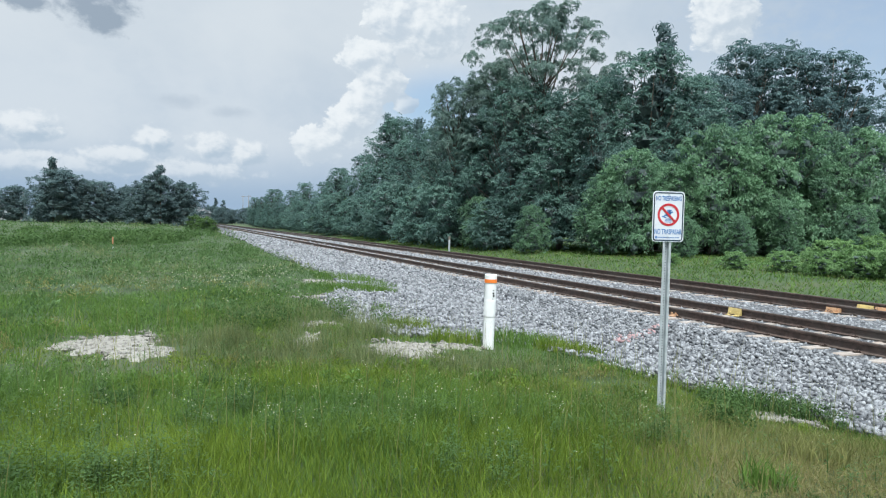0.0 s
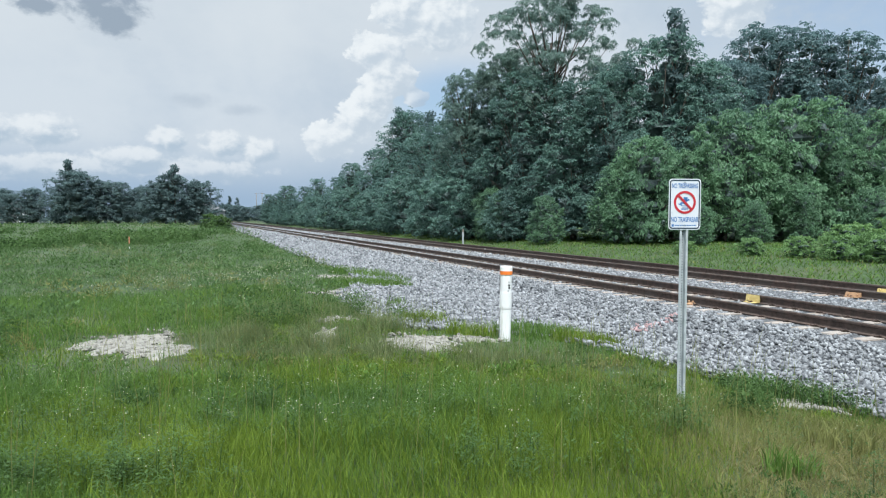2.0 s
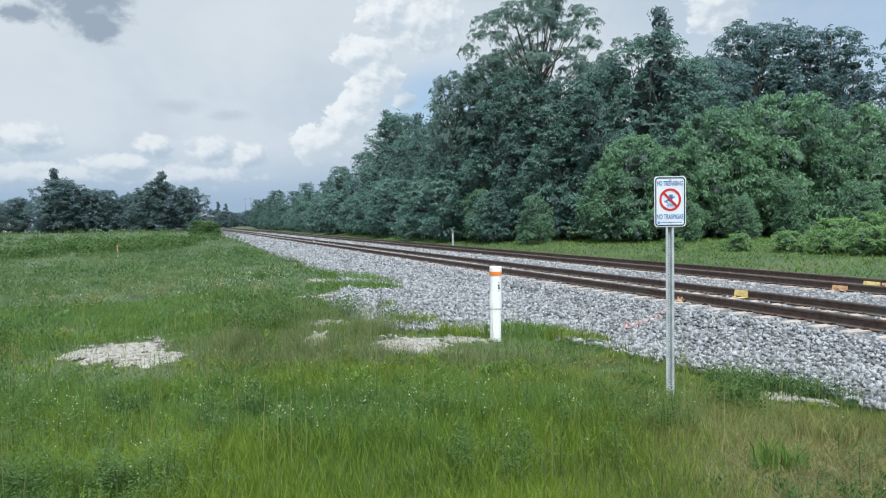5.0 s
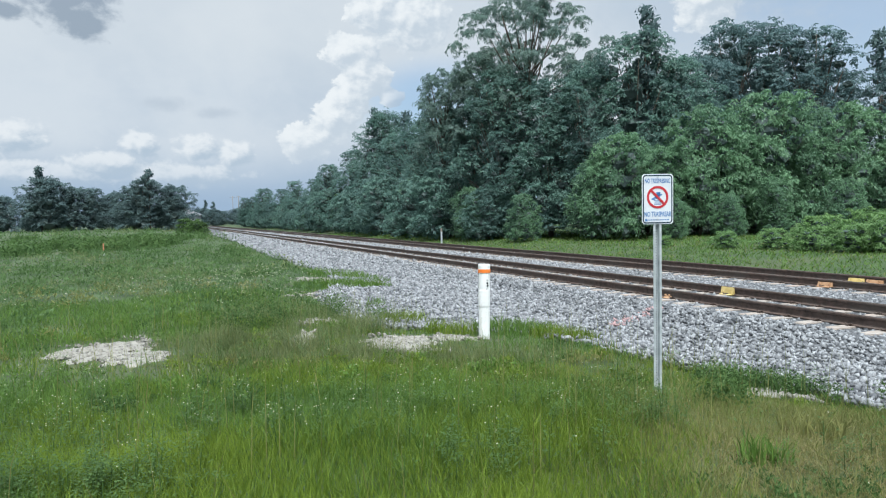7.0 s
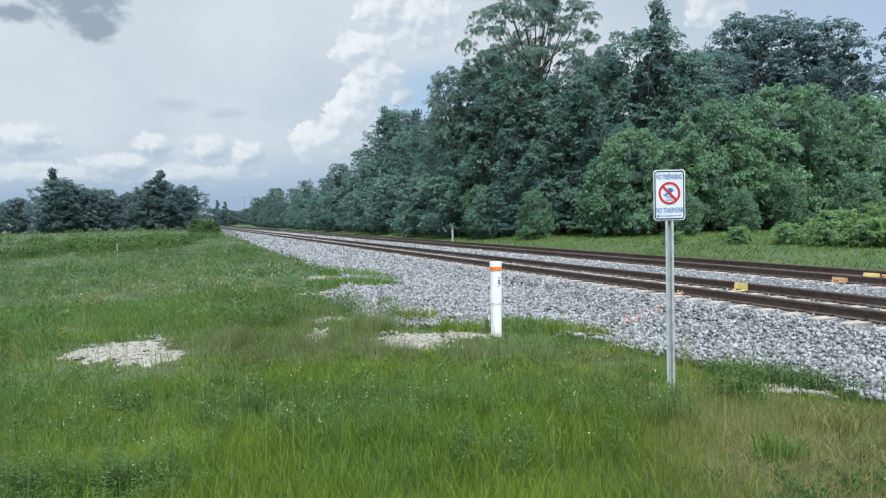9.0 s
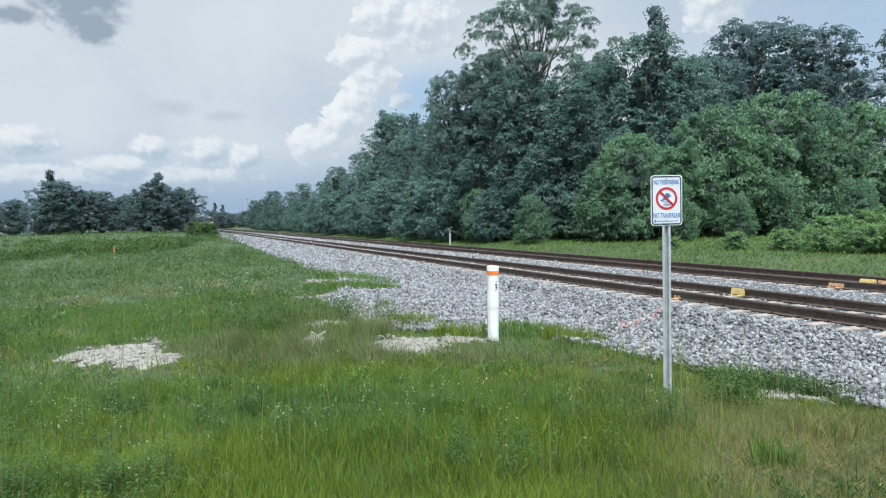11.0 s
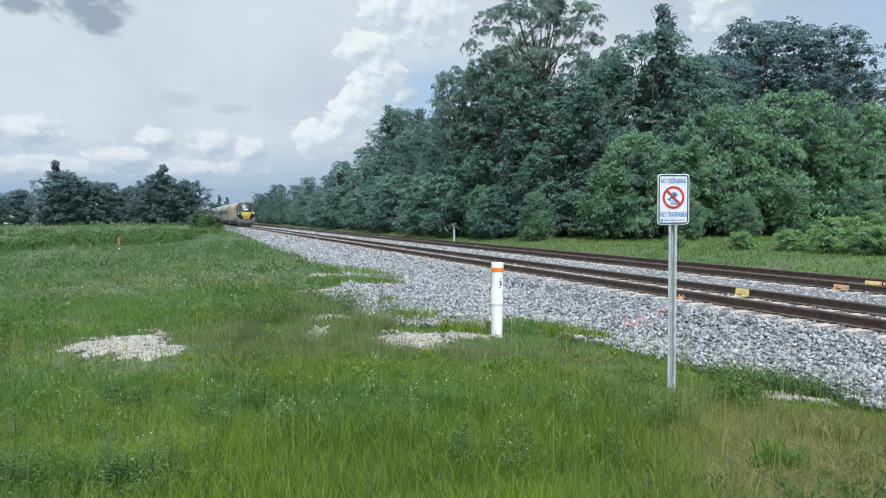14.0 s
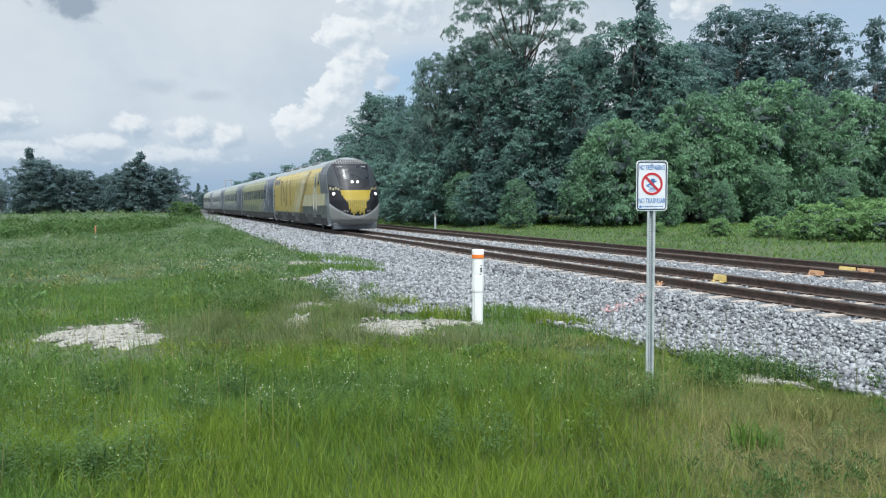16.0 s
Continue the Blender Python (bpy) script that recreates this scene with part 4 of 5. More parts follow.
def shell(bm, length, nose):
    """Closed car body: sides and roof, with the rounded nose or a flat end."""
    n = 14
    grid = []
    for z in LEVELS:
        w = half_width(z)
        xs = [w * math.sin(math.pi / 2 * (2 * k / n - 1)) for k in range(n + 1)]
        grid.append([bm.verts.new((x, nose_y(x, z) if nose else 0.0, z)) for x in xs])
    for a, b in zip(grid, grid[1:]):
        for k in range(n):
            bm.faces.new((a[k], a[k + 1], b[k + 1], b[k]))
    outline = [r[0] for r in grid] + [r[-1] for r in grid[::-1]]
    back = [bm.verts.new((v.co.x, length, v.co.z)) for v in outline]
    m = len(outline)
    for k in range(m):
        bm.faces.new((outline[k], outline[(k + 1) % m], back[(k + 1) % m], back[k]))
    bm.faces.new(back)
    bmesh.ops.remove_doubles(bm, verts=bm.verts[:], dist=0.0005)
    bmesh.ops.recalc_face_normals(bm, faces=bm.faces[:])


def front_patch(name, mat, parent, x0, x1, z0, z1, off=0.012, nx=10, nz=10, label=""):
    """A piece laid on the nose; its limits across may depend on the height, and upwards on the place across."""
    bm = bmesh.new()
    rows = []
    for j in range(nz + 1):
        row = []
        for i in range(nx + 1):
            u, v = i / nx, j / nz
            zz = z0(0.5) + (z1(0.5) - z0(0.5)) * v
            x = x0(zz) + (x1(zz) - x0(zz)) * u
            z = z0(x) + (z1(x) - z0(x)) * v
            lim = half_width(z) - 0.012
            x = max(-lim, min(lim, x))
            row.append(bm.verts.new((x, nose_y(x, z) - off, z)))
        rows.append(row)
    for a, b in zip(rows, rows[1:]):
        for i in range(nx):
            bm.faces.new((a[i], a[i + 1], b[i + 1], b[i]))
    bmesh.ops.solidify(bm, geom=bm.faces[:], thickness=0.006)
    return part(name, bm, mat, parent, label, smooth=False)


def con(v):
    return lambda _: v


def side_patch(name, mat, parent, pts, off=0.012, label="", side=-1):
    """A flat piece on the car's flank from (along, up) corners, following the slope of the side."""
    bm = bmesh.new()
    ys = [p[0] for p in pts]
    n = max(2, int((max(p[1] for p in pts) - min(p[1] for p in pts)) / 0.22))
    (y0, z0), (y1, z1), (y2, z2), (y3, z3) = pts
    rows = []
    for j in range(n + 1):
        v = j / n
        a = (y0 + (y3 - y0) * v, z0 + (z3 - z0) * v)
        b = (y1 + (y2 - y1) * v, z1 + (z2 - z1) * v)
        rows.append([bm.verts.new((side * (half_width(z) + off), y, z)) for y, z in (a, b)])
    for a, b in zip(rows, rows[1:]):
        bm.faces.new((a[0], a[1], b[1], b[0]) if side < 0 else (a[1], a[0], b[0], b[1]))
    return part(name, bm, mat, parent, label)


def rect(y0, y1, z0, z1):
    return ((y0, z0), (y1, z0), (y1, z1), (y0, z1))


def truck(parent, y):
    bm = bmesh.new()
    for x in (-1.12, 1.06):
        box(bm, x, x + 0.08, y - 1.9, y + 1.9, 0.45, 0.75)
        for a in (-1.4, 0, 1.4):
            box(bm, x - 0.05, x + 0.13, y + a - 0.22, y + a + 0.22, 0.35, 0.62)
    t = part("truck", bm, T_UNDER, parent, "dark steel truck frame")
    for a in (-1.35, 1.35):
        for x in (-0.82, 0.70):
            bm = bmesh.new()
            tube(bm, [(x, y + a, 0.5), (x + 0.12, y + a, 0.5)], [0.5, 0.5], 24)
            tube(bm, [(x - 0.05, y + a, 0.5), (x, y + a, 0.5)], [0.12, 0.12], 12)
            part("wheel", bm, T_UNDER, t)


def locomotive():
    L = 21.4
    c = thing("locomotive", Matrix(), "yellow and dark grey diesel locomotive with lit headlights", "locomotive")
    bm = bmesh.new()
    shell(bm, L, True)
    part("body", bm, T_SILVER, c, smooth=False)
    bm = bmesh.new()
    box(bm, -1.2, 1.2, 1.2, L - 0.2, 0.42, 0.9)
    box(bm, -1.35, 1.35, 8.2, 12.8, 0.25, 0.95, bevel=0.08)
    part("underframe", bm, T_UNDER, c, "dark fuel tank and underframe")
    truck(c, 4.2)
    truck(c, 17.2)
    # front: black mask between grey cheeks, glass above, yellow fringe below
    part_way = lambda z: float(np.interp(z, [0.8, 2.25, 2.42, 2.46, 3.9, 4.3], [1.6, 1.6, 1.45, 0.90, 1.08, 1.12]))
    edge = lambda z: min(half_width(z), part_way(z))
    front_patch("cheek", T_MID, c, lambda z: -half_width(z), lambda z: half_width(z), con(2.40), con(4.3), 0.008, 18, 16, "grey cab front")
    front_patch("mask", T_BLACK, c, lambda z: -edge(z), lambda z: edge(z), lambda x: 0.86 + 0.70 * (x / 1.5) ** 2, con(4.22), 0.014, 18, 40, "black front mask")
    front_patch("windshield", T_GLASS, c, lambda z: -0.86 - (z - 2.98) * 0.17, lambda z: 0.86 + (z - 2.98) * 0.17, con(3.0), con(3.80), 0.026, 12, 8, "dark windshield")
    front_patch("pilot", T_WHITE, c, lambda z: -1.5, lambda z: 1.5, lambda x: 0.44 + 0.14 * (x / 1.5) ** 2, lambda x: 0.86 + 0.72 * (x / 1.5) ** 2, 0.024, 18, 5, "silver curved pilot")
    front_patch("pilot_rim", T_BRIGHT, c, lambda z: -1.5, lambda z: 1.5, lambda x: 0.78 + 0.70 * (x / 1.5) ** 2, lambda x: 0.90 + 0.72 * (x / 1.5) ** 2, 0.034, 18, 2, "bright rim over the pilot")
    bm = bmesh.new()
    box(bm, -1.28, 1.28, 0.55, 0.95, 0.12, 0.5, bevel=0.05)
    part("plow", bm, T_MID, c, "dark snow plow under the nose")
    patch = front_patch("nose_panel", T_NOSE, c, lambda z: -0.92 + (2.36 - z) * 0.42, lambda z: 0.92 - (2.36 - z) * 0.42, con(1.80), con(2.36), 0.028, 10, 4, "yellow nose panel")
    for i in range(15):
        x = -0.84 + i * 0.12
        drop = 0.92 + 1.15 * max(0.0, abs(x) - 0.36) / 0.48 + 0.22 * ((i * 7) % 5) / 4
        front_patch("stripe", T_NOSE, patch, con(x - 0.040), con(x + 0.040), con(min(drop, 2.2)), con(min(2.3, 2.36 - max(0.0, abs(x) - 0.7))), 0.030, 1, 6)
    for i in range(14):
        x = -0.78 + i * 0.12
        front_patch("pale_stripe", T_CREAM, patch, con(x - 0.012), con(x + 0.012), con(min(2.2, 1.0 + 1.2 * max(0.0, abs(x) - 0.36) / 0.48 + 0.2 * ((i * 5) % 4) / 3)), con(1.9), 0.031, 1, 5)
    for x in (-0.17, 0.17):
        bm = bmesh.new()
        tube(bm, [(x, nose_y(x, 2.84) - 0.05, 2.84), (x, nose_y(x, 2.84) + 0.05, 2.84)], [0.07, 0.07], 16)
        part("headlight", bm, T_LAMP, c, "lit round headlight")
    for x in (-1.24, 1.24):
        bm = bmesh.new()
        tube(bm, [(x, nose_y(x, 2.16) - 0.06, 2.16), (x, nose_y(x, 2.16) + 0.05, 2.16)], [0.08, 0.08], 16)
        part("ditch_light", bm, T_LAMP, c, "lit round side lamp")
    for x in (-0.72, 0.72):
        front_patch("marker_lamp", T_WHITE, c, con(x - 0.15), con(x + 0.15), con(3.72), con(3.77), 0.032, 2, 1)
    for x in (-0.3, 0.38):
        bm = bmesh.new()
        tube(bm, [(x, nose_y(x, 3.05) - 0.05, 3.05), (x + 0.16, nose_y(x, 3.3) - 0.05, 3.3), (x + 0.3, nose_y(x, 3.5) - 0.05, 3.5)], [0.012, 0.012, 0.01], 5)
        part("wiper", bm, T_BLACK, c)
    # pale bars and lines over the windshield
    for i in range(15):
        x = -0.98 + i * 0.14
        front_patch("roof_mark", T_WHITE, c, con(x - 0.034), con(x + 0.034), con(3.93 if abs(x) > 0.5 else 4.0), con(4.19 - 0.08 * (x / 0.9) ** 2), 0.024, 1, 3)
    for z in (3.93, 4.19):
        front_patch("roof_line", T_WHITE, c, con(-0.52), con(0.52), con(z), con(z + 0.03), 0.025, 6, 1)
    for side in (-1, 1):
        for k in range(4):
            x = side * (0.98 + 0.13 * k)
            front_patch("cheek_mark", T_CREAM, c, con(x - 0.045), con(x + 0.045), con(2.36 + 0.05 * (k % 2)), con(2.50 + 0.06 * (k % 2)), 0.026, 1, 2)
        for k in range(3):
            x = side * (0.60 + 0.14 * k)
            front_patch("coupler_cover", T_WHITE, c, con(x - 0.05), con(x + 0.05), con(1.12 + 0.03 * (k % 2)), con(1.20 + 0.03 * (k % 2)), 0.032, 1, 1)
    # flanks
    for side in (-1, 1):
        side_patch("flank_panel", T_YELLOW, c, ((8.9, 1.05), (L - 0.15, 1.05), (L - 0.15, 3.80), (7.4, 3.80)), 0.016, "yellow flank", side)
        side_patch("cab_panel", T_YELLOW, c, ((2.9, 2.16), (8.4, 2.16), (7.5, 3.80), (3.6, 3.80)), 0.010, "yellow cab side", side)
        side_patch("cab_side", T_MID, c, ((1.02, 2.2), (2.8, 2.2), (3.5, 4.25), (2.0, 4.25)), 0.014, "grey cab side", side)
        side_patch("white_panel", T_CREAM, c, ((1.9, 1.50), (8.9, 1.46), (8.4, 2.18), (1.7, 2.20)), 0.014, "cream lower cab side", side)
        side_patch("skirt", T_GREY, c, rect(1.5, L - 0.1, 0.75, 1.06), 0.012, "dark grey skirt", side)
        side_patch("lower_cab", T_GREY, c, rect(1.4, 8.9, 1.0, 1.50), 0.013, "dark grey lower cab side", side)
        # strip over the trucks; shade below the floor is put into its dark colour
        side_patch("truck_cover", T_UNDER, c, rect(1.7, L - 0.1, 0.36, 0.76), 0.016, "dark strip for underframe and floor shade", side)
        for k in range(7):
            side_patch("equipment_box", T_BLACK if k % 2 else T_UNDER, c, rect(3.0 + k * 2.5, 4.5 + k * 2.5 + 0.3 * (k % 3), 0.42, 0.95), 0.03, "", side)
        side_patch("cab_window", T_GLASS, c, rect(3.35, 3.75, 2.75, 3.50), 0.020, "", side)
        side_patch("cab_door", T_CREAM, c, rect(4.05, 4.75, 1.3, 3.55), 0.018, "", side)
        side_patch("cab_window", T_GLASS, c, rect(4.2, 4.6, 2.6, 3.45), 0.024, "", side)
        for k, y in enumerate((4.0, 4.85)):
            bm = bmesh.new()
            x = side * (half_width(2.0) + 0.06)
            tube(bm, [(x, y, 1.2), (x, y, 2.0), (x, y, 2.7)], [0.02] * 3, 6)
            part("grab_rail", bm, T_WHITE, c)
        for y0, y1, ya, yb in ((14.6, 15.1, 14.6, 15.1), (15.1, 15.6, 16.6, 17.1), (17.1, 17.6, 17.1, 17.6), (13.2, 13.6, 13.2, 13.6)):
            side_patch("graphic", T_OCHRE, c, ((y0, 1.45), (y1, 1.45), (yb, 3.40), (ya, 3.40)), 0.020, "plain ochre shape", side)
        for y0, y1, ya, yb, mat in ((10.2, 11.6, 7.0, 8.0, T_CREAM), (12.0, 12.5, 8.8, 9.3, T_CREAM), (9.2, 9.9, 6.2, 6.8, T_OCHRE)):
            side_patch("graphic", mat, c, ((y0, 1.10), (y1, 1.10), (yb, 3.70), (ya, 3.70)), 0.019, "broad diagonal streak", side)
        for k in range(3):
            side_patch("vent", T_GREY, c, rect(18.2 + k * 0.95, 19.0 + k * 0.95, 3.15, 3.60), 0.020, "", side)
        for k in range(5):
            side_patch("edge_mark", T_GREY, c, ((L - 0.7 - 0.25 * (k % 2), 1.2 + k * 0.34), (L - 0.16, 1.2 + k * 0.34), (L - 0.16, 1.4 + k * 0.34), (L - 0.7, 1.4 + k * 0.34)), 0.020, "", side)
    for y in (7.0, 10.5, 14.0, 17.5):
        bm = bmesh.new()
        box(bm, -0.7, 0.7, y, y + 2.2, 4.2, 4.355, bevel=0.02)
        part("roof_hatch", bm, T_SILVER, c)
    bm = bmesh.new()
    box(bm, -1.2, 1.2, L - 0.02, L + 0.25, 0.8, 3.9)
    part("gangway", bm, T_BLACK, c)
    return c


def coach(front, tone=False):
    L = 25.4
    c = thing("coach", Matrix(), "silver, blue and yellow passenger coach with dark windows" if not front else "blue and yellow passenger coach coupled behind the locomotive", "railway coach", "coaches of the train")
    bm = bmesh.new()
    shell(bm, L, False)
    part("body", bm, T_SILVER, c)
    bm = bmesh.new()
    box(bm, -1.2, 1.2, 0.4, L - 0.4, 0.42, 0.9)
    box(bm, -1.3, 1.3, 8.0, 17.0, 0.3, 0.8, bevel=0.05)
    part("underframe", bm, T_UNDER, c)
    truck(c, 3.6)
    truck(c, L - 3.6)
    warm = T_PALE if front else T_LIGHT if tone else T_SAGE
    lower = T_PALE if front else T_SILVER
    for side in (-1, 1):
        side_patch("upper_band", warm, c, rect(4.9, L - 0.3, 3.15, 3.78), 0.010, "", side)
        side_patch("window_band", warm, c, rect(4.4, L - 1.4, 1.75, 3.15), 0.010, "", side)
        side_patch("blue_end", T_BLUE, c, ((0.15, 0.95), (4.4, 0.95), (2.9, 3.78), (0.15, 3.78)), 0.014, "dark blue coach end", side)
        side_patch("violet_end", T_VIOLET, c, ((4.3, 0.95), (7.4, 0.95), (5.4, 3.78), (2.8, 3.78)), 0.013, "violet splash beside the blue end", side)
        side_patch("lower_band", lower, c, rect(4.4, L - 0.3, 0.95, 1.75), 0.012, "", side)
        side_patch("rear_end", T_BLUE, c, rect(L - 1.6, L - 0.2, 0.95, 3.78), 0.016, "", side)
        for k, (y, z, w, h, tilt) in enumerate(((3.2, 2.7, 0.5, 0.9, 0.7), (4.1, 2.0, 0.5, 1.2, -0.6), (5.0, 1.3, 0.6, 0.8, 0.8), (6.0, 1.1, 0.5, 0.7, 0.5), (7.2, 1.05, 0.5, 0.8, 0.9), (8.6, 1.1, 0.7, 0.5, 0.6), (2.5, 1.5, 0.4, 0.9, 0.5))):
            side_patch("splash", T_WHITE, c, ((y, z), (y + w, z), (y + w * 0.7 + tilt, z + h), (y + tilt, z + h)), 0.020, "plain white stroke", side)
        for k in range(9):
            y = 8.2 + k * 1.75
            side_patch("streak", T_BLUE, c, ((y, 1.0), (y + 0.7, 1.0), (y + 1.3, 1.55), (y + 0.4, 1.55)), 0.018, "plain blue stroke", side)
        for k in range(10):
            y = 4.6 + k * 1.85
            side_patch("window", T_GLASS, c, rect(y, y + 1.35, 2.1, 2.95), 0.024, "", side)
        for y in (1.3, L - 1.25):
            side_patch("door", T_VIOLET, c, rect(y - 0.45, y + 0.45, 1.2, 3.3), 0.022, "", side)
            side_patch("door_window", T_GLASS, c, rect(y - 0.22, y + 0.22, 2.2, 3.0), 0.028, "", side)
    for side in (-1, 1):
        # same dark strip along the coach, standing for underframe and shade under the floor
        side_patch("truck_cover", T_UNDER, c, rect(0.3, L - 0.3, 0.4, 0.9), 0.016, "dark strip for underframe and floor shade", side)
    bm = bmesh.new()
    box(bm, -1.0, 1.0, L - 0.02, L + 0.48, 0.9, 3.8)
    part("gangway", bm, T_BLACK, c)
    return c


TRAIN = [(locomotive(), 0.0), (coach(True), 22.8)]
plain = coach(False)
TRAIN.append((plain, 48.7))
TRAIN.append((coach(False, True), 22.8 + 25.9 * 2))
TRAIN.append((copy_thing(plain, Matrix()), 22.8 + 25.9 * 3))
for k, (car, back) in enumerate(TRAIN):
    car.scale = (1.05, 1.05 if k == 0 else 1.0, 1.06)


# ---- ballast stones, grass and weeds ----
PATCHES = [(-4.5, 9.35, 0.74, 0.95), (-3.85, 8.85, 0.55, 0.6), (-2.3, 15.7, 1.0, 0.75), (-0.5, 9.3, 0.7, 0.75), (-1.88, 9.75, 0.22, 0.6), (-1.95, 11.45, 0.4, 0.5), (3.45, 6.95, 0.5, 0.22), (-3.2, 19.9, 1.0, 0.9), (0.2, 9.75, 0.4, 0.3), (-0.1, 8.75, 0.3, 0.2)]


def bare(x, y):
    """How bare the ground is: over 0 within the stony patches."""
    out = np.full(np.shape(x), -1.0)
    for px, py, a, b in PATCHES:
        r = np.hypot((x - px) / a, (y - py) / b)
        out = np.maximum(out, 1 - r)
    return out + 0.42 * waves(x, y, 0.3, 2.0) + 0.2 * waves(x, y, 0.12, 1.0)


def stones(x, y, z, r, mat, name, label):
    """Angular stones: broken wedges, each turned and squashed on its own."""
    n = len(x)
    base = np.array([[1, 0, -0.8], [-0.5, 0.87, -0.8], [-0.5, -0.87, -0.8], [1, 0, 0.8], [-0.5, 0.87, 0.8], [-0.5, -0.87, 0.8]], float)
    v = base[None] * np.random.uniform(0.6, 1.15, (n, 6, 1)) + np.random.uniform(-0.25, 0.25, (n, 6, 3))
    a, b = np.random.uniform(0, math.tau, n), np.random.uniform(-1.5, 1.5, n)
    ca, sa, cb, sb = (f[:, None] for f in (np.cos(a), np.sin(a), np.cos(b), np.sin(b)))
    vx, vy, vz = v[..., 0] * 1.15, v[..., 1], v[..., 2] * 0.75
    vx, vz = vx * cb + vz * sb, -vx * sb + vz * cb
    vx, vy = vx * ca - vy * sa, vx * sa + vy * ca
    p = np.stack([x[:, None] + vx * r[:, None], y[:, None] + vy * r[:, None], z[:, None] + vz * r[:, None]], -1).reshape(-1, 3)
    f = np.array([[0, 2, 1], [3, 4, 5], [0, 1, 4], [0, 4, 3], [1, 2, 5], [1, 5, 4], [2, 0, 3], [2, 3, 5]])
    f = (np.arange(n)[:, None, None] * 6 + f[None]).reshape(-1, 3)
    return tagged(arrays(name, p, f, mat), label, "stones", kind="stuff")


def ballast_stones():
    S, Q, R = [], [], []
    for s0, s1, dens, size in ((-3.0, 9, 330, 0.036), (9, 16, 300, 0.038), (16, 28, 170, 0.046), (28, 55, 60, 0.065), (55, 120, 14, 0.10)):
        n = int((s1 - s0) * 13.8 * dens)
        S.append(np.random.uniform(s0, s1, n))
        Q.append(np.random.uniform(2.8, 17.4, n))
        R.append(size * np.random.uniform(0.55, 1.35, n))
    s, q, r = np.concatenate(S), np.concatenate(Q), np.concatenate(R)
    keep = q > edge_q(s) - 0.25 * np.random.random(len(s)) ** 2
    for c in (NEAR_RAIL + GAUGE / 2, NEAR_RAIL + SPACING + GAUGE / 2):
        on_tie = (np.abs((s + 6.0 + 0.305) % 0.61 - 0.305) < 0.165) & (np.abs(q - c) < 1.33)
        on_rail = np.abs(np.abs(q - c) - GAUGE / 2) < 0.11
        keep &= ~(on_tie & (np.random.random(len(s)) < 0.93)) & ~on_rail
    s, q, r = s[keep], q[keep], r[keep]
    z = height(s, q) + 0.02 + 0.03 * waves(s, q, 0.9, 5.0) * (q < 9) + np.random.uniform(-0.022, 0.026, len(s)) - 0.032 * (q > 9.7)
    x, y = COS * q - SIN * s, SIN * q + COS * s
    stones(x, y, z, r, STONE, "ballast_stones", "grey crushed granite ballast stones beside the rails")
    # a faded streak of marking paint across the stones
    n = 130
    t = np.random.random(n)
    q, s = 7.2 + 2.2 * t + np.random.normal(0, 0.05, n), 10.2 + 1.4 * t + np.random.normal(0, 0.08, n)
    stones(COS * q - SIN * s, SIN * q + COS * s, height(s, q) + 0.045, 0.032 * np.random.uniform(0.6, 1.2, n), PINK_STONE, "paint_marked_stones", "ballast stones with faded pink marking paint")
    # pale stones on the bare patches and along the edge of the grass
    n = 34000
    x, y = np.random.uniform(-6, 4.2, n), np.random.uniform(6.4, 21.0, n)
    keep = bare(x, y) > 0.0 + 0.5 * np.random.random(n)
    x, y = x[keep], y[keep]
    s, q = plan(x, y)
    stones(x, y, height(s, q) + 0.012, 0.028 * np.random.uniform(0.4, 1.2, len(x)), LIMESTONE, "limestone_gravel", "pale limestone gravel on bare patches in the grass")


def patch_floor():
    for px, py, a, b in PATCHES:
        n, m = 28, 5
        v = []
        for j in range(m + 1):
            for k in range(n):
                t = k * math.tau / n
                f = j / m * (0.78 + 0.35 * float(waves(px + math.cos(t) * 2, py + math.sin(t) * 2, 0.5)))
                x, y = px + a * f * math.cos(t), py + b * f * math.sin(t)
                v.append((x, y, float(height(*plan(x, y))) + 0.016 - 0.03 * (j == m)))
        f = [(j * n + k, j * n + (k + 1) % n, (j + 1) * n + (k + 1) % n, (j + 1) * n + k) for j in range(m) for k in range(n)]
        tagged(arrays("bare_patch", v, f, LIMESTONE, smooth=True), "bare patch of pale crushed limestone in the grass", "ground", "bare patches", "structure")


def blades(x, y, h, w, mat, name, label, lean=0.45, kind="stuff"):
    """Bent grass blades, three triangles each."""
    n = len(x)
    s, q = plan(x, y)
    z = height(s, q) - 0.02
    a, b = np.random.uniform(0, math.tau, n), np.random.uniform(0, math.tau, n)
    l = h * lean * np.random.uniform(0.1, 1.0, n)
    dx, dy = np.cos(a) * l, np.sin(a) * l
    sx, sy = np.cos(b) * w / 2, np.sin(b) * w / 2
    v = np.stack([np.stack([x - sx, y - sy, z], -1), np.stack([x + sx, y + sy, z], -1),
                  np.stack([x + dx * 0.35 - sx * 0.8, y + dy * 0.35 - sy * 0.8, z + h * 0.6], -1), np.stack([x + dx * 0.35 + sx * 0.8, y + dy * 0.35 + sy * 0.8, z + h * 0.6], -1),
                  np.stack([x + dx, y + dy, z + h], -1)], 1).reshape(-1, 3)
    f = (np.arange(n)[:, None, None] * 5 + np.array([[0, 1, 3], [0, 3, 2], [2, 3, 4]])[None]).reshape(-1, 3)
    return tagged(arrays(name, v, f, mat), label, "grass", kind=kind)


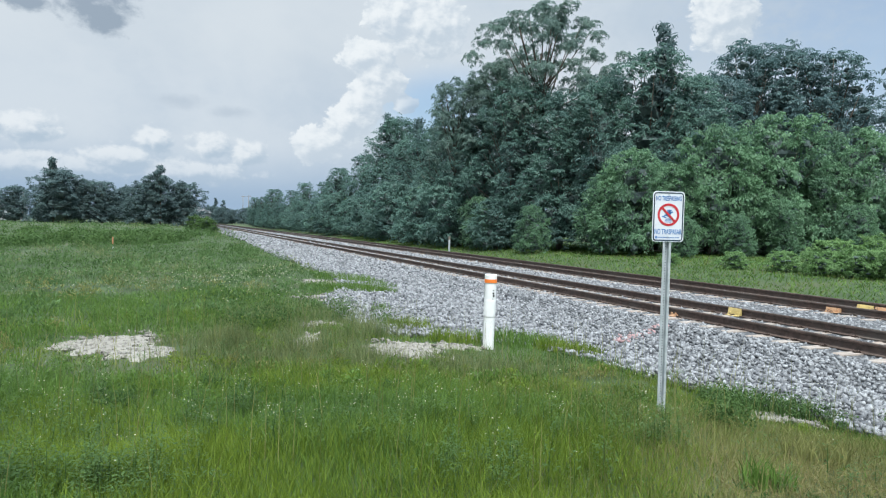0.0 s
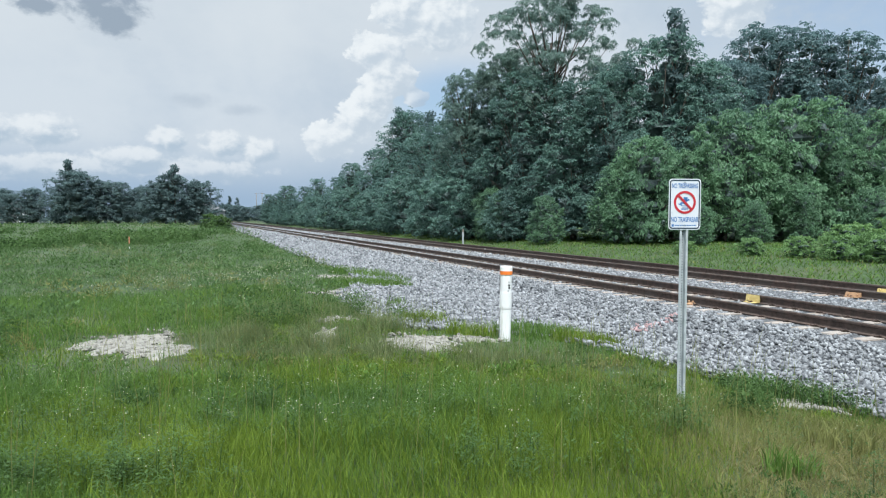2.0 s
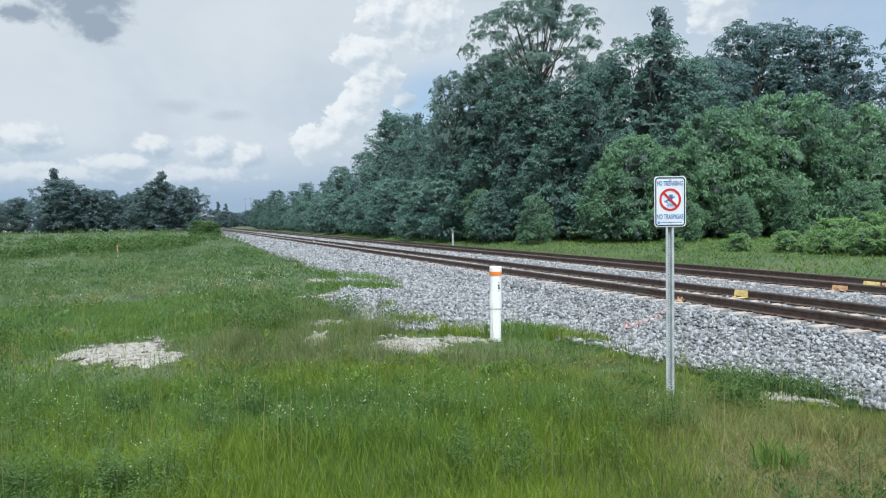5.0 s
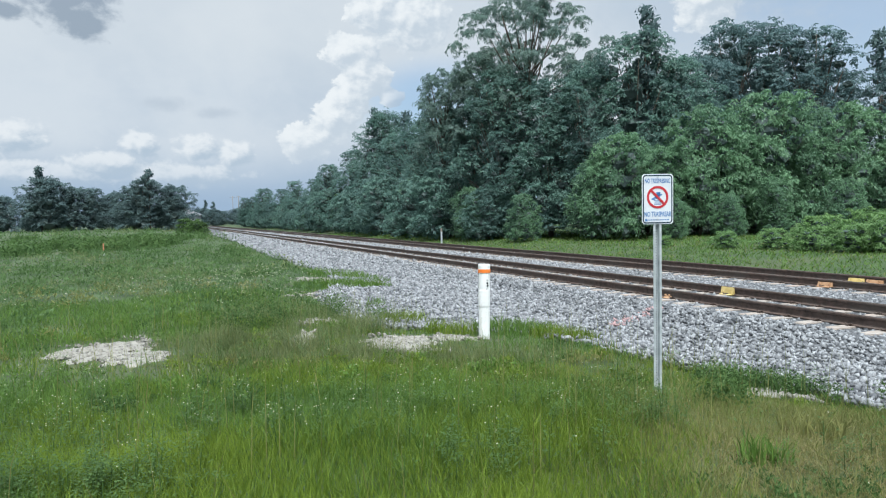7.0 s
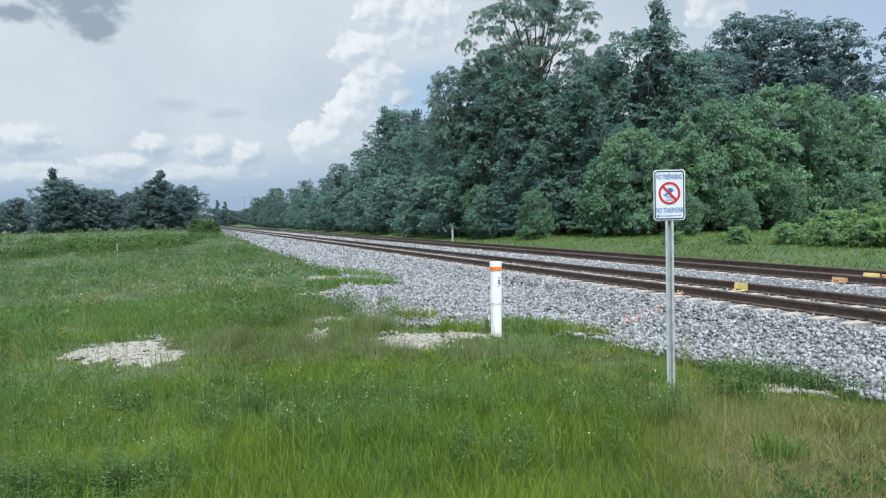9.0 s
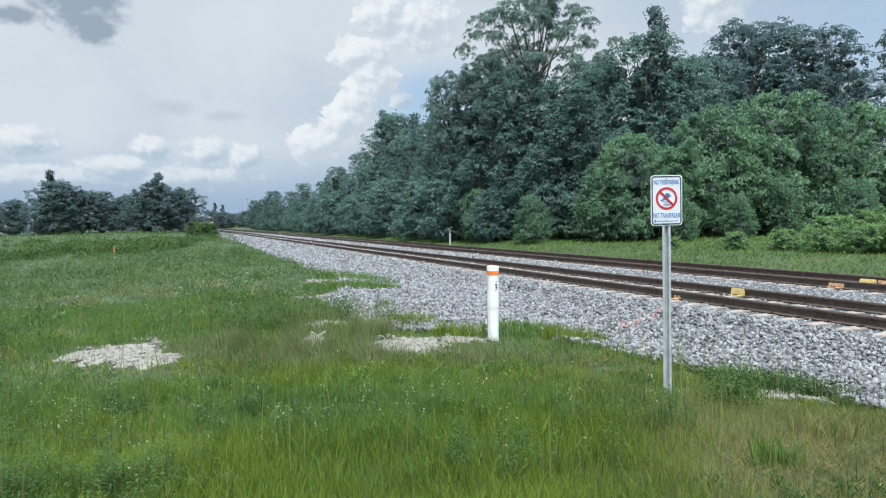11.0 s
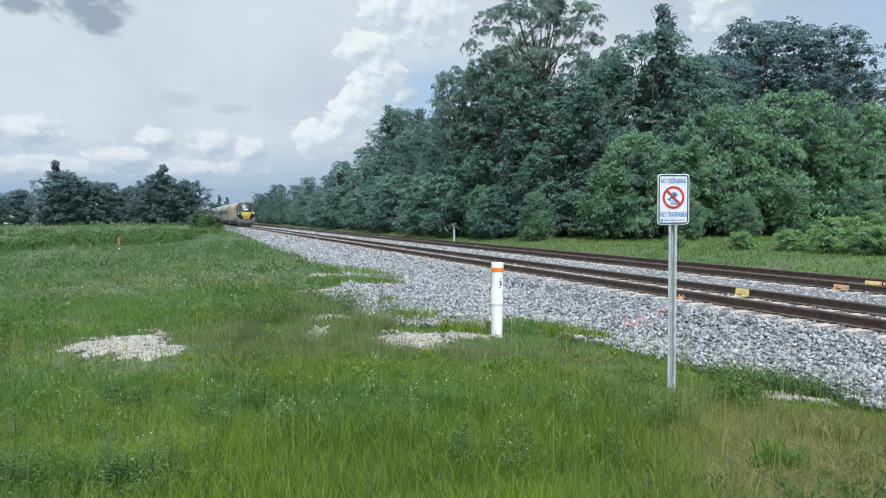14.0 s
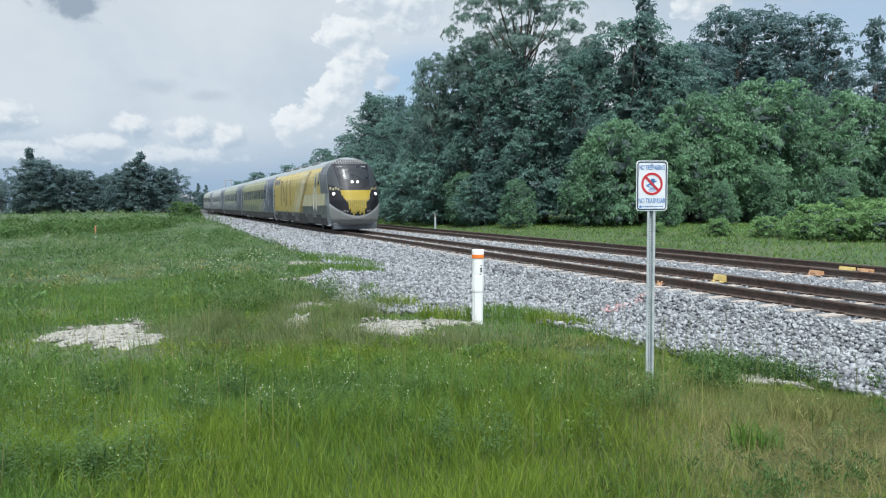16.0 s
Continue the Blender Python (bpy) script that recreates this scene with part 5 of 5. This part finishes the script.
def scatter(n, r0, r1, spread=48.0, centre=0.0):
    """Even spread over a ring sector of the meadow."""
    r = np.sqrt(np.random.uniform(r0 * r0, r1 * r1, n))
    a = np.radians(centre + np.random.uniform(-spread, spread, n))
    r, a = np.abs(r + np.random.normal(0, 0.05 * (r1 - r0), n)), a + np.random.normal(0, 0.12, n)
    return r * np.sin(a), r * np.cos(a)


def on_grass(x, y, fray=0.9):
    s, q = plan(x, y)
    f = np.random.random(len(x)) ** 3
    return ((q < edge_q(s) - 0.15 + fray * f) | (q > 17.7 - fray * f)) & (bare(x, y) < 0.45 * np.random.random(len(x)))


def meadow():
    for n, r0, r1, h, w, spread, lean in ((165000, 3.0, 8.0, 0.27, 0.0043, 50, 0.85), (34000, 0.4, 4.2, 0.27, 0.006, 180, 0.75), (22000, 4.0, 12.0, 0.27, 0.012, 180, 0.75), (115000, 7.5, 17.0, 0.24, 0.0085, 48, 1.0),
                                         (80000, 12.5, 34.0, 0.19, 0.014, 50, 1.3), (46000, 27.0, 80.0, 0.18, 0.035, 55, 1.9), (20000, 75.0, 170.0, 0.3, 0.18, 60, 1.6)):
        x, y = scatter(n, r0, r1, spread)
        k = on_grass(x, y)
        x, y = x[k], y[k]
        tall = 0.75 + 0.35 * waves(x, y, 1.4, 4.0) + 0.2 * waves(x, y, 0.4, 1.0)
        dist = np.hypot(x, y)
        hh = h * tall * np.random.uniform(0.5, 1.3, len(x)) * np.interp(dist, [3, 5.0, 5.8, 9, 13], [0.92, 0.9, 0.62, 0.58, 0.68]) * (1 - 0.45 * np.exp(-((x - 2.7) / 1.3) ** 2 - ((y - 4.5) / 1.2) ** 2))
        s, q = plan(x, y)
        hh *= np.where(np.abs(s - 16) < 8, np.interp(edge_q(s) - q, [-0.4, 1.6], [0.4, 1.0]), 1.0) * np.interp(bare(x, y + 0.5), [-0.8, -0.2], [1.0, 0.5])
        dry = (waves(x, y, 2.6, 7.0) + 0.95 * (np.exp(-((x - 3.2) / 1.8) ** 2 - ((y - 5.2) / 1.4) ** 2)) + 0.9 * np.exp(-((x - 2.4) / 1.1) ** 2 - ((y - 4.0) / 0.7) ** 2) + 0.7 * np.exp(-((x + 1.2) / 1.4) ** 2 - ((y - 9.4) / 1.4) ** 2) + np.random.normal(0, 0.28, len(x))) > np.interp(dist, [8, 14, 22], [0.62, 1.0, 1.6])
        light = ~dry & (waves(x, y, 1.1, 9.0) + np.interp(dist, [3.5, 5.0, 6.5, 12, 40], [0.75, 0.7, 0.4, -0.3, -1.6]) - 0.6 * np.exp(-((x + 3.2) / 1.3) ** 2 - ((y - 4.2) / 1.4) ** 2) + np.random.normal(0, 0.35, len(x)) > 0.45)
        green = ~dry & ~light
        # the outer rings of green blades take the colour with haze in it
        blades(x[green], y[green], hh[green], np.full(green.sum(), w), GRASS_HAZE if r0 > 12 else GRASS, "grass", "green uncut meadow grass", lean)
        blades(x[light], y[light], hh[light] * 1.05, np.full(light.sum(), w), GRASS_LIGHT, "fresh_grass", "fresh yellow-green blades in the meadow", lean)
        blades(x[dry], y[dry], hh[dry] * 0.9, np.full(dry.sum(), w * 0.8), GRASS_DRY, "dry_grass", "yellowing dry grass among the green", lean)
    # strip beyond the tracks
    n = 46000
    s, q = np.random.uniform(2, 90, n), np.random.uniform(17.5, 34, n)
    x, y = COS * q - SIN * s, SIN * q + COS * s
    blades(x, y, 0.13 * np.random.uniform(0.5, 1.3, n), np.full(n, 0.035), GRASS, "grass", "green grass strip beyond the tracks", 1.9)
    n = 7000
    s, q = np.random.uniform(2, 90, n), np.random.uniform(17.5, 34, n)
    x, y = COS * q - SIN * s, SIN * q + COS * s
    blades(x, y, 0.13 * np.random.uniform(0.5, 1.3, n), np.full(n, 0.03), GRASS_DRY, "dry_grass", "pale dry grass in the strip beyond the tracks", 1.4)
    # tufts growing out on the stones
    for tx, ty, tr, n, mat in ((-2.5, 17.8, 0.9, 1500, GRASS), (-1.9, 17.9, 0.6, 800, GRASS), (-0.6, 11.2, 0.34, 420, GRASS_LIGHT), (-2.9, 21.6, 0.9, 900, GRASS), (-2.2, 20.4, 0.7, 500, GRASS), (-3.4, 23.0, 0.8, 500, GRASS),
                               (1.2, 10.6, 0.5, 900, GRASS), (1.9, 10.2, 0.4, 600, GRASS_LIGHT), (3.4, 7.35, 0.45, 500, WEED), (2.2, 4.6, 0.14, 110, GRASS), (2.9, 5.3, 0.2, 160, GRASS_DRY), (-1.2, 13.4, 0.16, 60, GRASS), (0.2, 10.2, 0.3, 300, GRASS_LIGHT)):
        a, r = np.random.uniform(0, math.tau, n), tr * np.sqrt(np.random.random(n))
        blades(tx + np.cos(a) * r * 1.3, ty + np.sin(a) * r, np.random.uniform(0.1, 0.26, n), np.full(n, 0.011), mat, "grass_tuft", "grass tuft growing at the edge of the stones", 0.8)
    # matted dead straw lying in the dry corner, and short tufts along the near edge
    n = 5200
    x, y = np.random.normal(2.6, 0.8, n), np.random.normal(4.6, 0.8, n)
    k = on_grass(x, y)
    blades(x[k], y[k], np.random.uniform(0.03, 0.11, k.sum()), np.full(k.sum(), 0.005), STRAW, "dead_straw", "matted dead straw lying among the grass", 3.0)
    n = 70
    x, y = np.random.normal(2.1, 0.5, n), np.random.normal(4.0, 0.25, n)
    hummocks(x, y, np.random.uniform(0.04, 0.10, n), 40, 0.024, WEED, "clover_patch", "low broad-leaved weeds in the dry grass", "weeds", 0.9)
    # feathery straw-green grass between the bare patches and beside the spit of stones
    for cx, cy, ax, ay, n in ((-2.5, 9.3, 0.75, 0.5, 5200), (-1.3, 10.4, 0.5, 0.6, 3000), (-1.0, 8.4, 0.9, 0.35, 2200), (-2.6, 12.2, 0.9, 0.9, 2600), (0.5, 8.2, 0.9, 0.3, 1500)):
        x, y = np.random.normal(cx, ax, n), np.random.normal(cy, ay, n)
        k = bare(x, y) < 0.0
        x, y = x[k], y[k]
        tall = 0.62 + 0.38 * waves(x, y, 0.35, 3.0)
        blades(x, y, tall * np.random.uniform(0.14, 0.42, len(x)), np.full(len(x), 0.0055), HAY, "feathery_grass", "feathery straw-green grass beside the bare patches", 0.8)
    # seed stalks standing above the grass
    x, y = scatter(900, 3.6, 12.0)
    k = on_grass(x, y)
    blades(x[k], y[k], np.random.uniform(0.45, 0.8, k.sum()), np.full(k.sum(), 0.005), GRASS_DRY, "grass_stalks", "thin pale grass stalks standing above the meadow", 0.3)


def weeds():
    """Leafy flowering weeds in drifts, with small white heads."""
    spots = [(-2.1, 5.7, 1.4, 0.55, 95), (-0.5, 5.6, 1.1, 0.5, 48), (1.25, 5.3, 0.5, 0.5, 26), (0.2, 4.55, 0.4, 0.25, 26), (1.7, 5.5, 0.25, 0.3, 14), (2.9, 4.6, 0.5, 0.4, 12), (-2.9, 4.9, 0.7, 0.5, 30), (-4.4, 6.8, 0.9, 0.7, 50),
             (1.6, 6.9, 0.6, 0.4, 12), (-2.3, 8.5, 0.8, 0.7, 40), (-0.9, 9.6, 0.5, 0.7, 26), (-1.6, 11.8, 0.4, 0.5, 10), (3.4, 7.1, 0.7, 0.2, 26), (-2.7, 4.15, 0.5, 0.25, 90), (-1.9, 4.3, 0.3, 0.2, 26)]
    px, py = [], []
    for x, y, a, b, n in spots:
        px.append(np.random.normal(x, a * 0.85, n))
        py.append(np.random.normal(y, b * 0.9, n))
    px, py = np.concatenate(px), np.concatenate(py)
    k = bare(px, py) < 0.1
    px, py = px[k], py[k]
    n = len(px)
    H = np.random.uniform(0.18, 0.36, n)
    m = 84
    t = np.random.uniform(0.12, 1.0, (n, m))
    a = np.random.uniform(0, math.tau, (n, m))
    r = 0.10 * (1.1 - 0.5 * t) * np.random.uniform(0.3, 1.2, (n, m))
    z0 = height(*plan(px, py))
    c = np.stack([px[:, None] + np.cos(a) * r, py[:, None] + np.sin(a) * r, z0[:, None] + t * H[:, None]], -1).reshape(-1, 3)
    out = np.stack([np.cos(a), np.sin(a), np.random.uniform(-0.4, 0.6, a.shape)], -1).reshape(-1, 3)
    sd = np.stack([-np.sin(a), np.cos(a), np.random.uniform(-0.4, 0.4, a.shape)], -1).reshape(-1, 3)
    L = np.random.uniform(0.010, 0.026, len(c))[:, None]
    v = np.stack([c - out * L * 0.5, c + sd * L * 0.28, c + out * L * 0.6, c - sd * L * 0.28], 1).reshape(-1, 3)
    tagged(arrays("weed_leaves", v, np.arange(len(v)).reshape(-1, 4), WEED), "dark green leafy weeds standing in the meadow", "weeds", kind="stuff")
    blades(px, py, H, np.full(n, 0.008), WEED, "weed_stems", "green stems of the meadow weeds", 0.2)
    # flower heads: small rosettes
    pick = (np.random.random(n) < np.interp(py, [4.6, 5.4], [0.08, 0.7])) & (py < 7.6)
    fx, fy, fz = [], [], []
    for rep in range(4):
        fx.append(px[pick] + np.random.normal(0, 0.06, pick.sum()))
        fy.append(py[pick] + np.random.normal(0, 0.06, pick.sum()))
        fz.append(z0[pick] + H[pick] * np.random.uniform(0.85, 1.2, pick.sum()))
    mx, my = np.random.normal(-5.4, 1.1, 420), np.random.normal(18.0, 2.4, 420)
    gx, gy = scatter(320, 4, 20)
    g = on_grass(gx, gy)
    ex, ey = np.concatenate([mx, gx[g]]), np.concatenate([my, gy[g]])
    fx, fy, fz = np.concatenate(fx + [ex]), np.concatenate(fy + [ey]), np.concatenate(fz + [height(*plan(ex, ey)) + np.random.uniform(0.2, 0.36, len(ex))])
    rad = np.random.uniform(0.0018, 0.0036, len(fx)) * np.where(fy > 12, 3.0, 1.3)
    ang = np.arange(6) * math.tau / 6
    rim = np.stack([fx[:, None] + np.cos(ang) * rad[:, None], fy[:, None] + np.sin(ang) * rad[:, None] * 0.8, fz[:, None] + np.sin(ang) * rad[:, None] * 0.6], -1)
    top = np.stack([fx, fy - rad * 0.3, fz + rad * 0.6], -1)[:, None]
    v = np.concatenate([rim, top], 1).reshape(-1, 3)
    f = (np.arange(len(fx))[:, None, None] * 7 + np.array([[k, (k + 1) % 6, 6] for k in range(6)])[None]).reshape(-1, 3)
    tagged(arrays("white_flowers", v, f, PETAL), "tiny white daisy heads scattered over the meadow", "flowers", kind="stuff")


def thickets():
    """Low broad-leaved thickets in the hollow and tufts at the ballast's edge."""
    lobes = []
    for i in range(70):
        x, y = random.uniform(-27, -17.5), random.uniform(38, 50)
        r = random.uniform(0.35, 0.75)
        lobes.append((x, y, float(height(*plan(x, y))) + r * 0.3, r, r * 0.6))
    for i in range(60):
        x, y = random.uniform(-48, -22), random.uniform(40, 70)
        r = random.uniform(0.3, 0.8)
        lobes.append((x, y, float(height(*plan(x, y))) + r * 0.15, r, r * 0.4))
    v, f = leaf_cloud(lobes, 130, 0.15, shell=0.35)
    tagged(arrays("weed_thicket", v, f, WEED), "dark green broad-leaved weed thicket in the meadow hollow", "weeds", kind="stuff")
    lobes = []
    for x, y, r in ((2.62, 6.15, 0.19), (2.5, 6.25, 0.15), (2.75, 6.3, 0.13), (3.3, 7.25, 0.2), (3.6, 7.15, 0.2), (3.0, 7.4, 0.18), (3.15, 7.32, 0.17), (3.45, 7.22, 0.22), (3.8, 7.1, 0.18), (4.0, 7.05, 0.15), (2.85, 7.45, 0.14), (4.6, 7.0, 0.1), (4.2, 7.2, 0.12), (-0.95, 11.3, 0.16), (-2.7, 10.3, 0.25), (-3.0, 10.1, 0.22),
                    (-2.4, 10.6, 0.2), (-1.9, 12.5, 0.22), (-1.7, 12.0, 0.2), (-6.2, 9.4, 0.25), (-5.9, 8.4, 0.25), (-5.5, 8.0, 0.22)):
        flat = 0.55 if x > 2.8 and y > 7 else 1.1
        lobes.append((x, y, float(height(*plan(x, y))) + r * flat * 0.7, r, r * flat))
    v, f = leaf_cloud(lobes, 2400, 0.026, shell=0.45)
    tagged(arrays("weed_tufts", v, f, WEED), "dark leafy weed tufts at the edge of the stones", "weeds", kind="stuff")


def hummocks(x, y, r, m, size, mat, name, label, category, tall=0.55):
    """Low tussocks: m small leaves heaped about each spot."""
    n = len(x)
    d = rand_dirs(n * m, 0.5).reshape(n, m, 3)
    d[..., 2] = np.abs(d[..., 2])
    k = np.random.uniform(0.35, 1.1, (n, m))
    c = d * (r[:, None] * k)[..., None] * np.array([1, 1, tall])
    c += np.stack([x, y, height(*plan(x, y)) + 0.02], -1)[:, None]
    c, d = c.reshape(-1, 3), d.reshape(-1, 3)
    ax = d * 0.6 + np.random.normal(0, 0.5, c.shape) + np.array([0, 0, 0.45])
    ax /= np.linalg.norm(ax, axis=1)[:, None]
    sd = np.cross(ax, rand_dirs(len(c)))
    sd /= np.linalg.norm(sd, axis=1)[:, None] + 1e-9
    L = (size * np.random.uniform(0.6, 1.5, len(c)) * np.repeat(np.clip(r / r.mean(), 0.7, 1.5), m))[:, None]
    v = np.stack([c - ax * L * 0.5, c + sd * L * 0.15, c + ax * L * 0.6, c - sd * L * 0.15], 1).reshape(-1, 3)
    return tagged(arrays(name, v, np.arange(len(v)).reshape(-1, 4), mat), label, category, kind="stuff")


def mounds():
    """Tussocks of weeds and grass that make the meadow uneven, in drifts."""
    for r0, r1, n, m, size, rad in ((6.5, 13.0, 420, 130, 0.032, 0.16), (12.0, 24.0, 900, 90, 0.050, 0.24), (22.0, 46.0, 1300, 66, 0.075, 0.40), (44.0, 100.0, 800, 56, 0.13, 0.75)):
        x, y = scatter(n * 2, r0, r1, 46.0, -14.0)
        s, q = plan(x, y)
        k = (q < edge_q(s) - 0.5) & (bare(x, y) < -0.1) & (np.random.random(len(x)) < 0.55 + 0.6 * waves(x, y, 1.9, 2.0))
        x, y = x[k], y[k]
        r = rad * np.random.uniform(0.4, 1.35, len(x))
        kind = waves(x, y, 3.1, 6.0) + np.random.normal(0, 0.35, len(x))
        for mat, pick, name, label, cat in ((WEED, kind < -0.25, "weed_mounds", "soft dark green hummocks of leafy weeds in the meadow", "weeds"),
                                            (GRASS_HAZE if r0 > 10 else GRASS, (kind >= -0.25) & (kind < 0.42), "grass_mounds", "rounded green grass hummocks in the meadow", "grass"),
                                            (GRASS_LIGHT if r0 < 10 else HAY, (kind >= 0.42) & (kind < 0.75), "fresh_mounds", "fresh yellow-green tussocks in the meadow", "grass"),
                                            (GRASS_DRY, (kind >= 0.75) & (np.hypot(x, y) < 20), "dry_mounds", "straw-coloured tussocks in the meadow", "grass")):
            if pick.sum() > 2:
                hummocks(x[pick], y[pick], r[pick] * (1.3 if r0 > 10 else 1.0), m, size, mat, name, label, cat, 0.72)


patch_floor()
mounds()
ballast_stones()
meadow()
weeds()
thickets()


def motions():
    """The train runs towards the camera at a steady pace."""
    for car, back in TRAIN:
        walk(car, [(t, Matrix.Translation(at(40.8 + 44.1 * (16.0 - t) + back, NEAR_RAIL + GAUGE / 2, RAIL_TOP)) @ ALONG) for t in (0.0, 8.0, 16.0)])


motions()
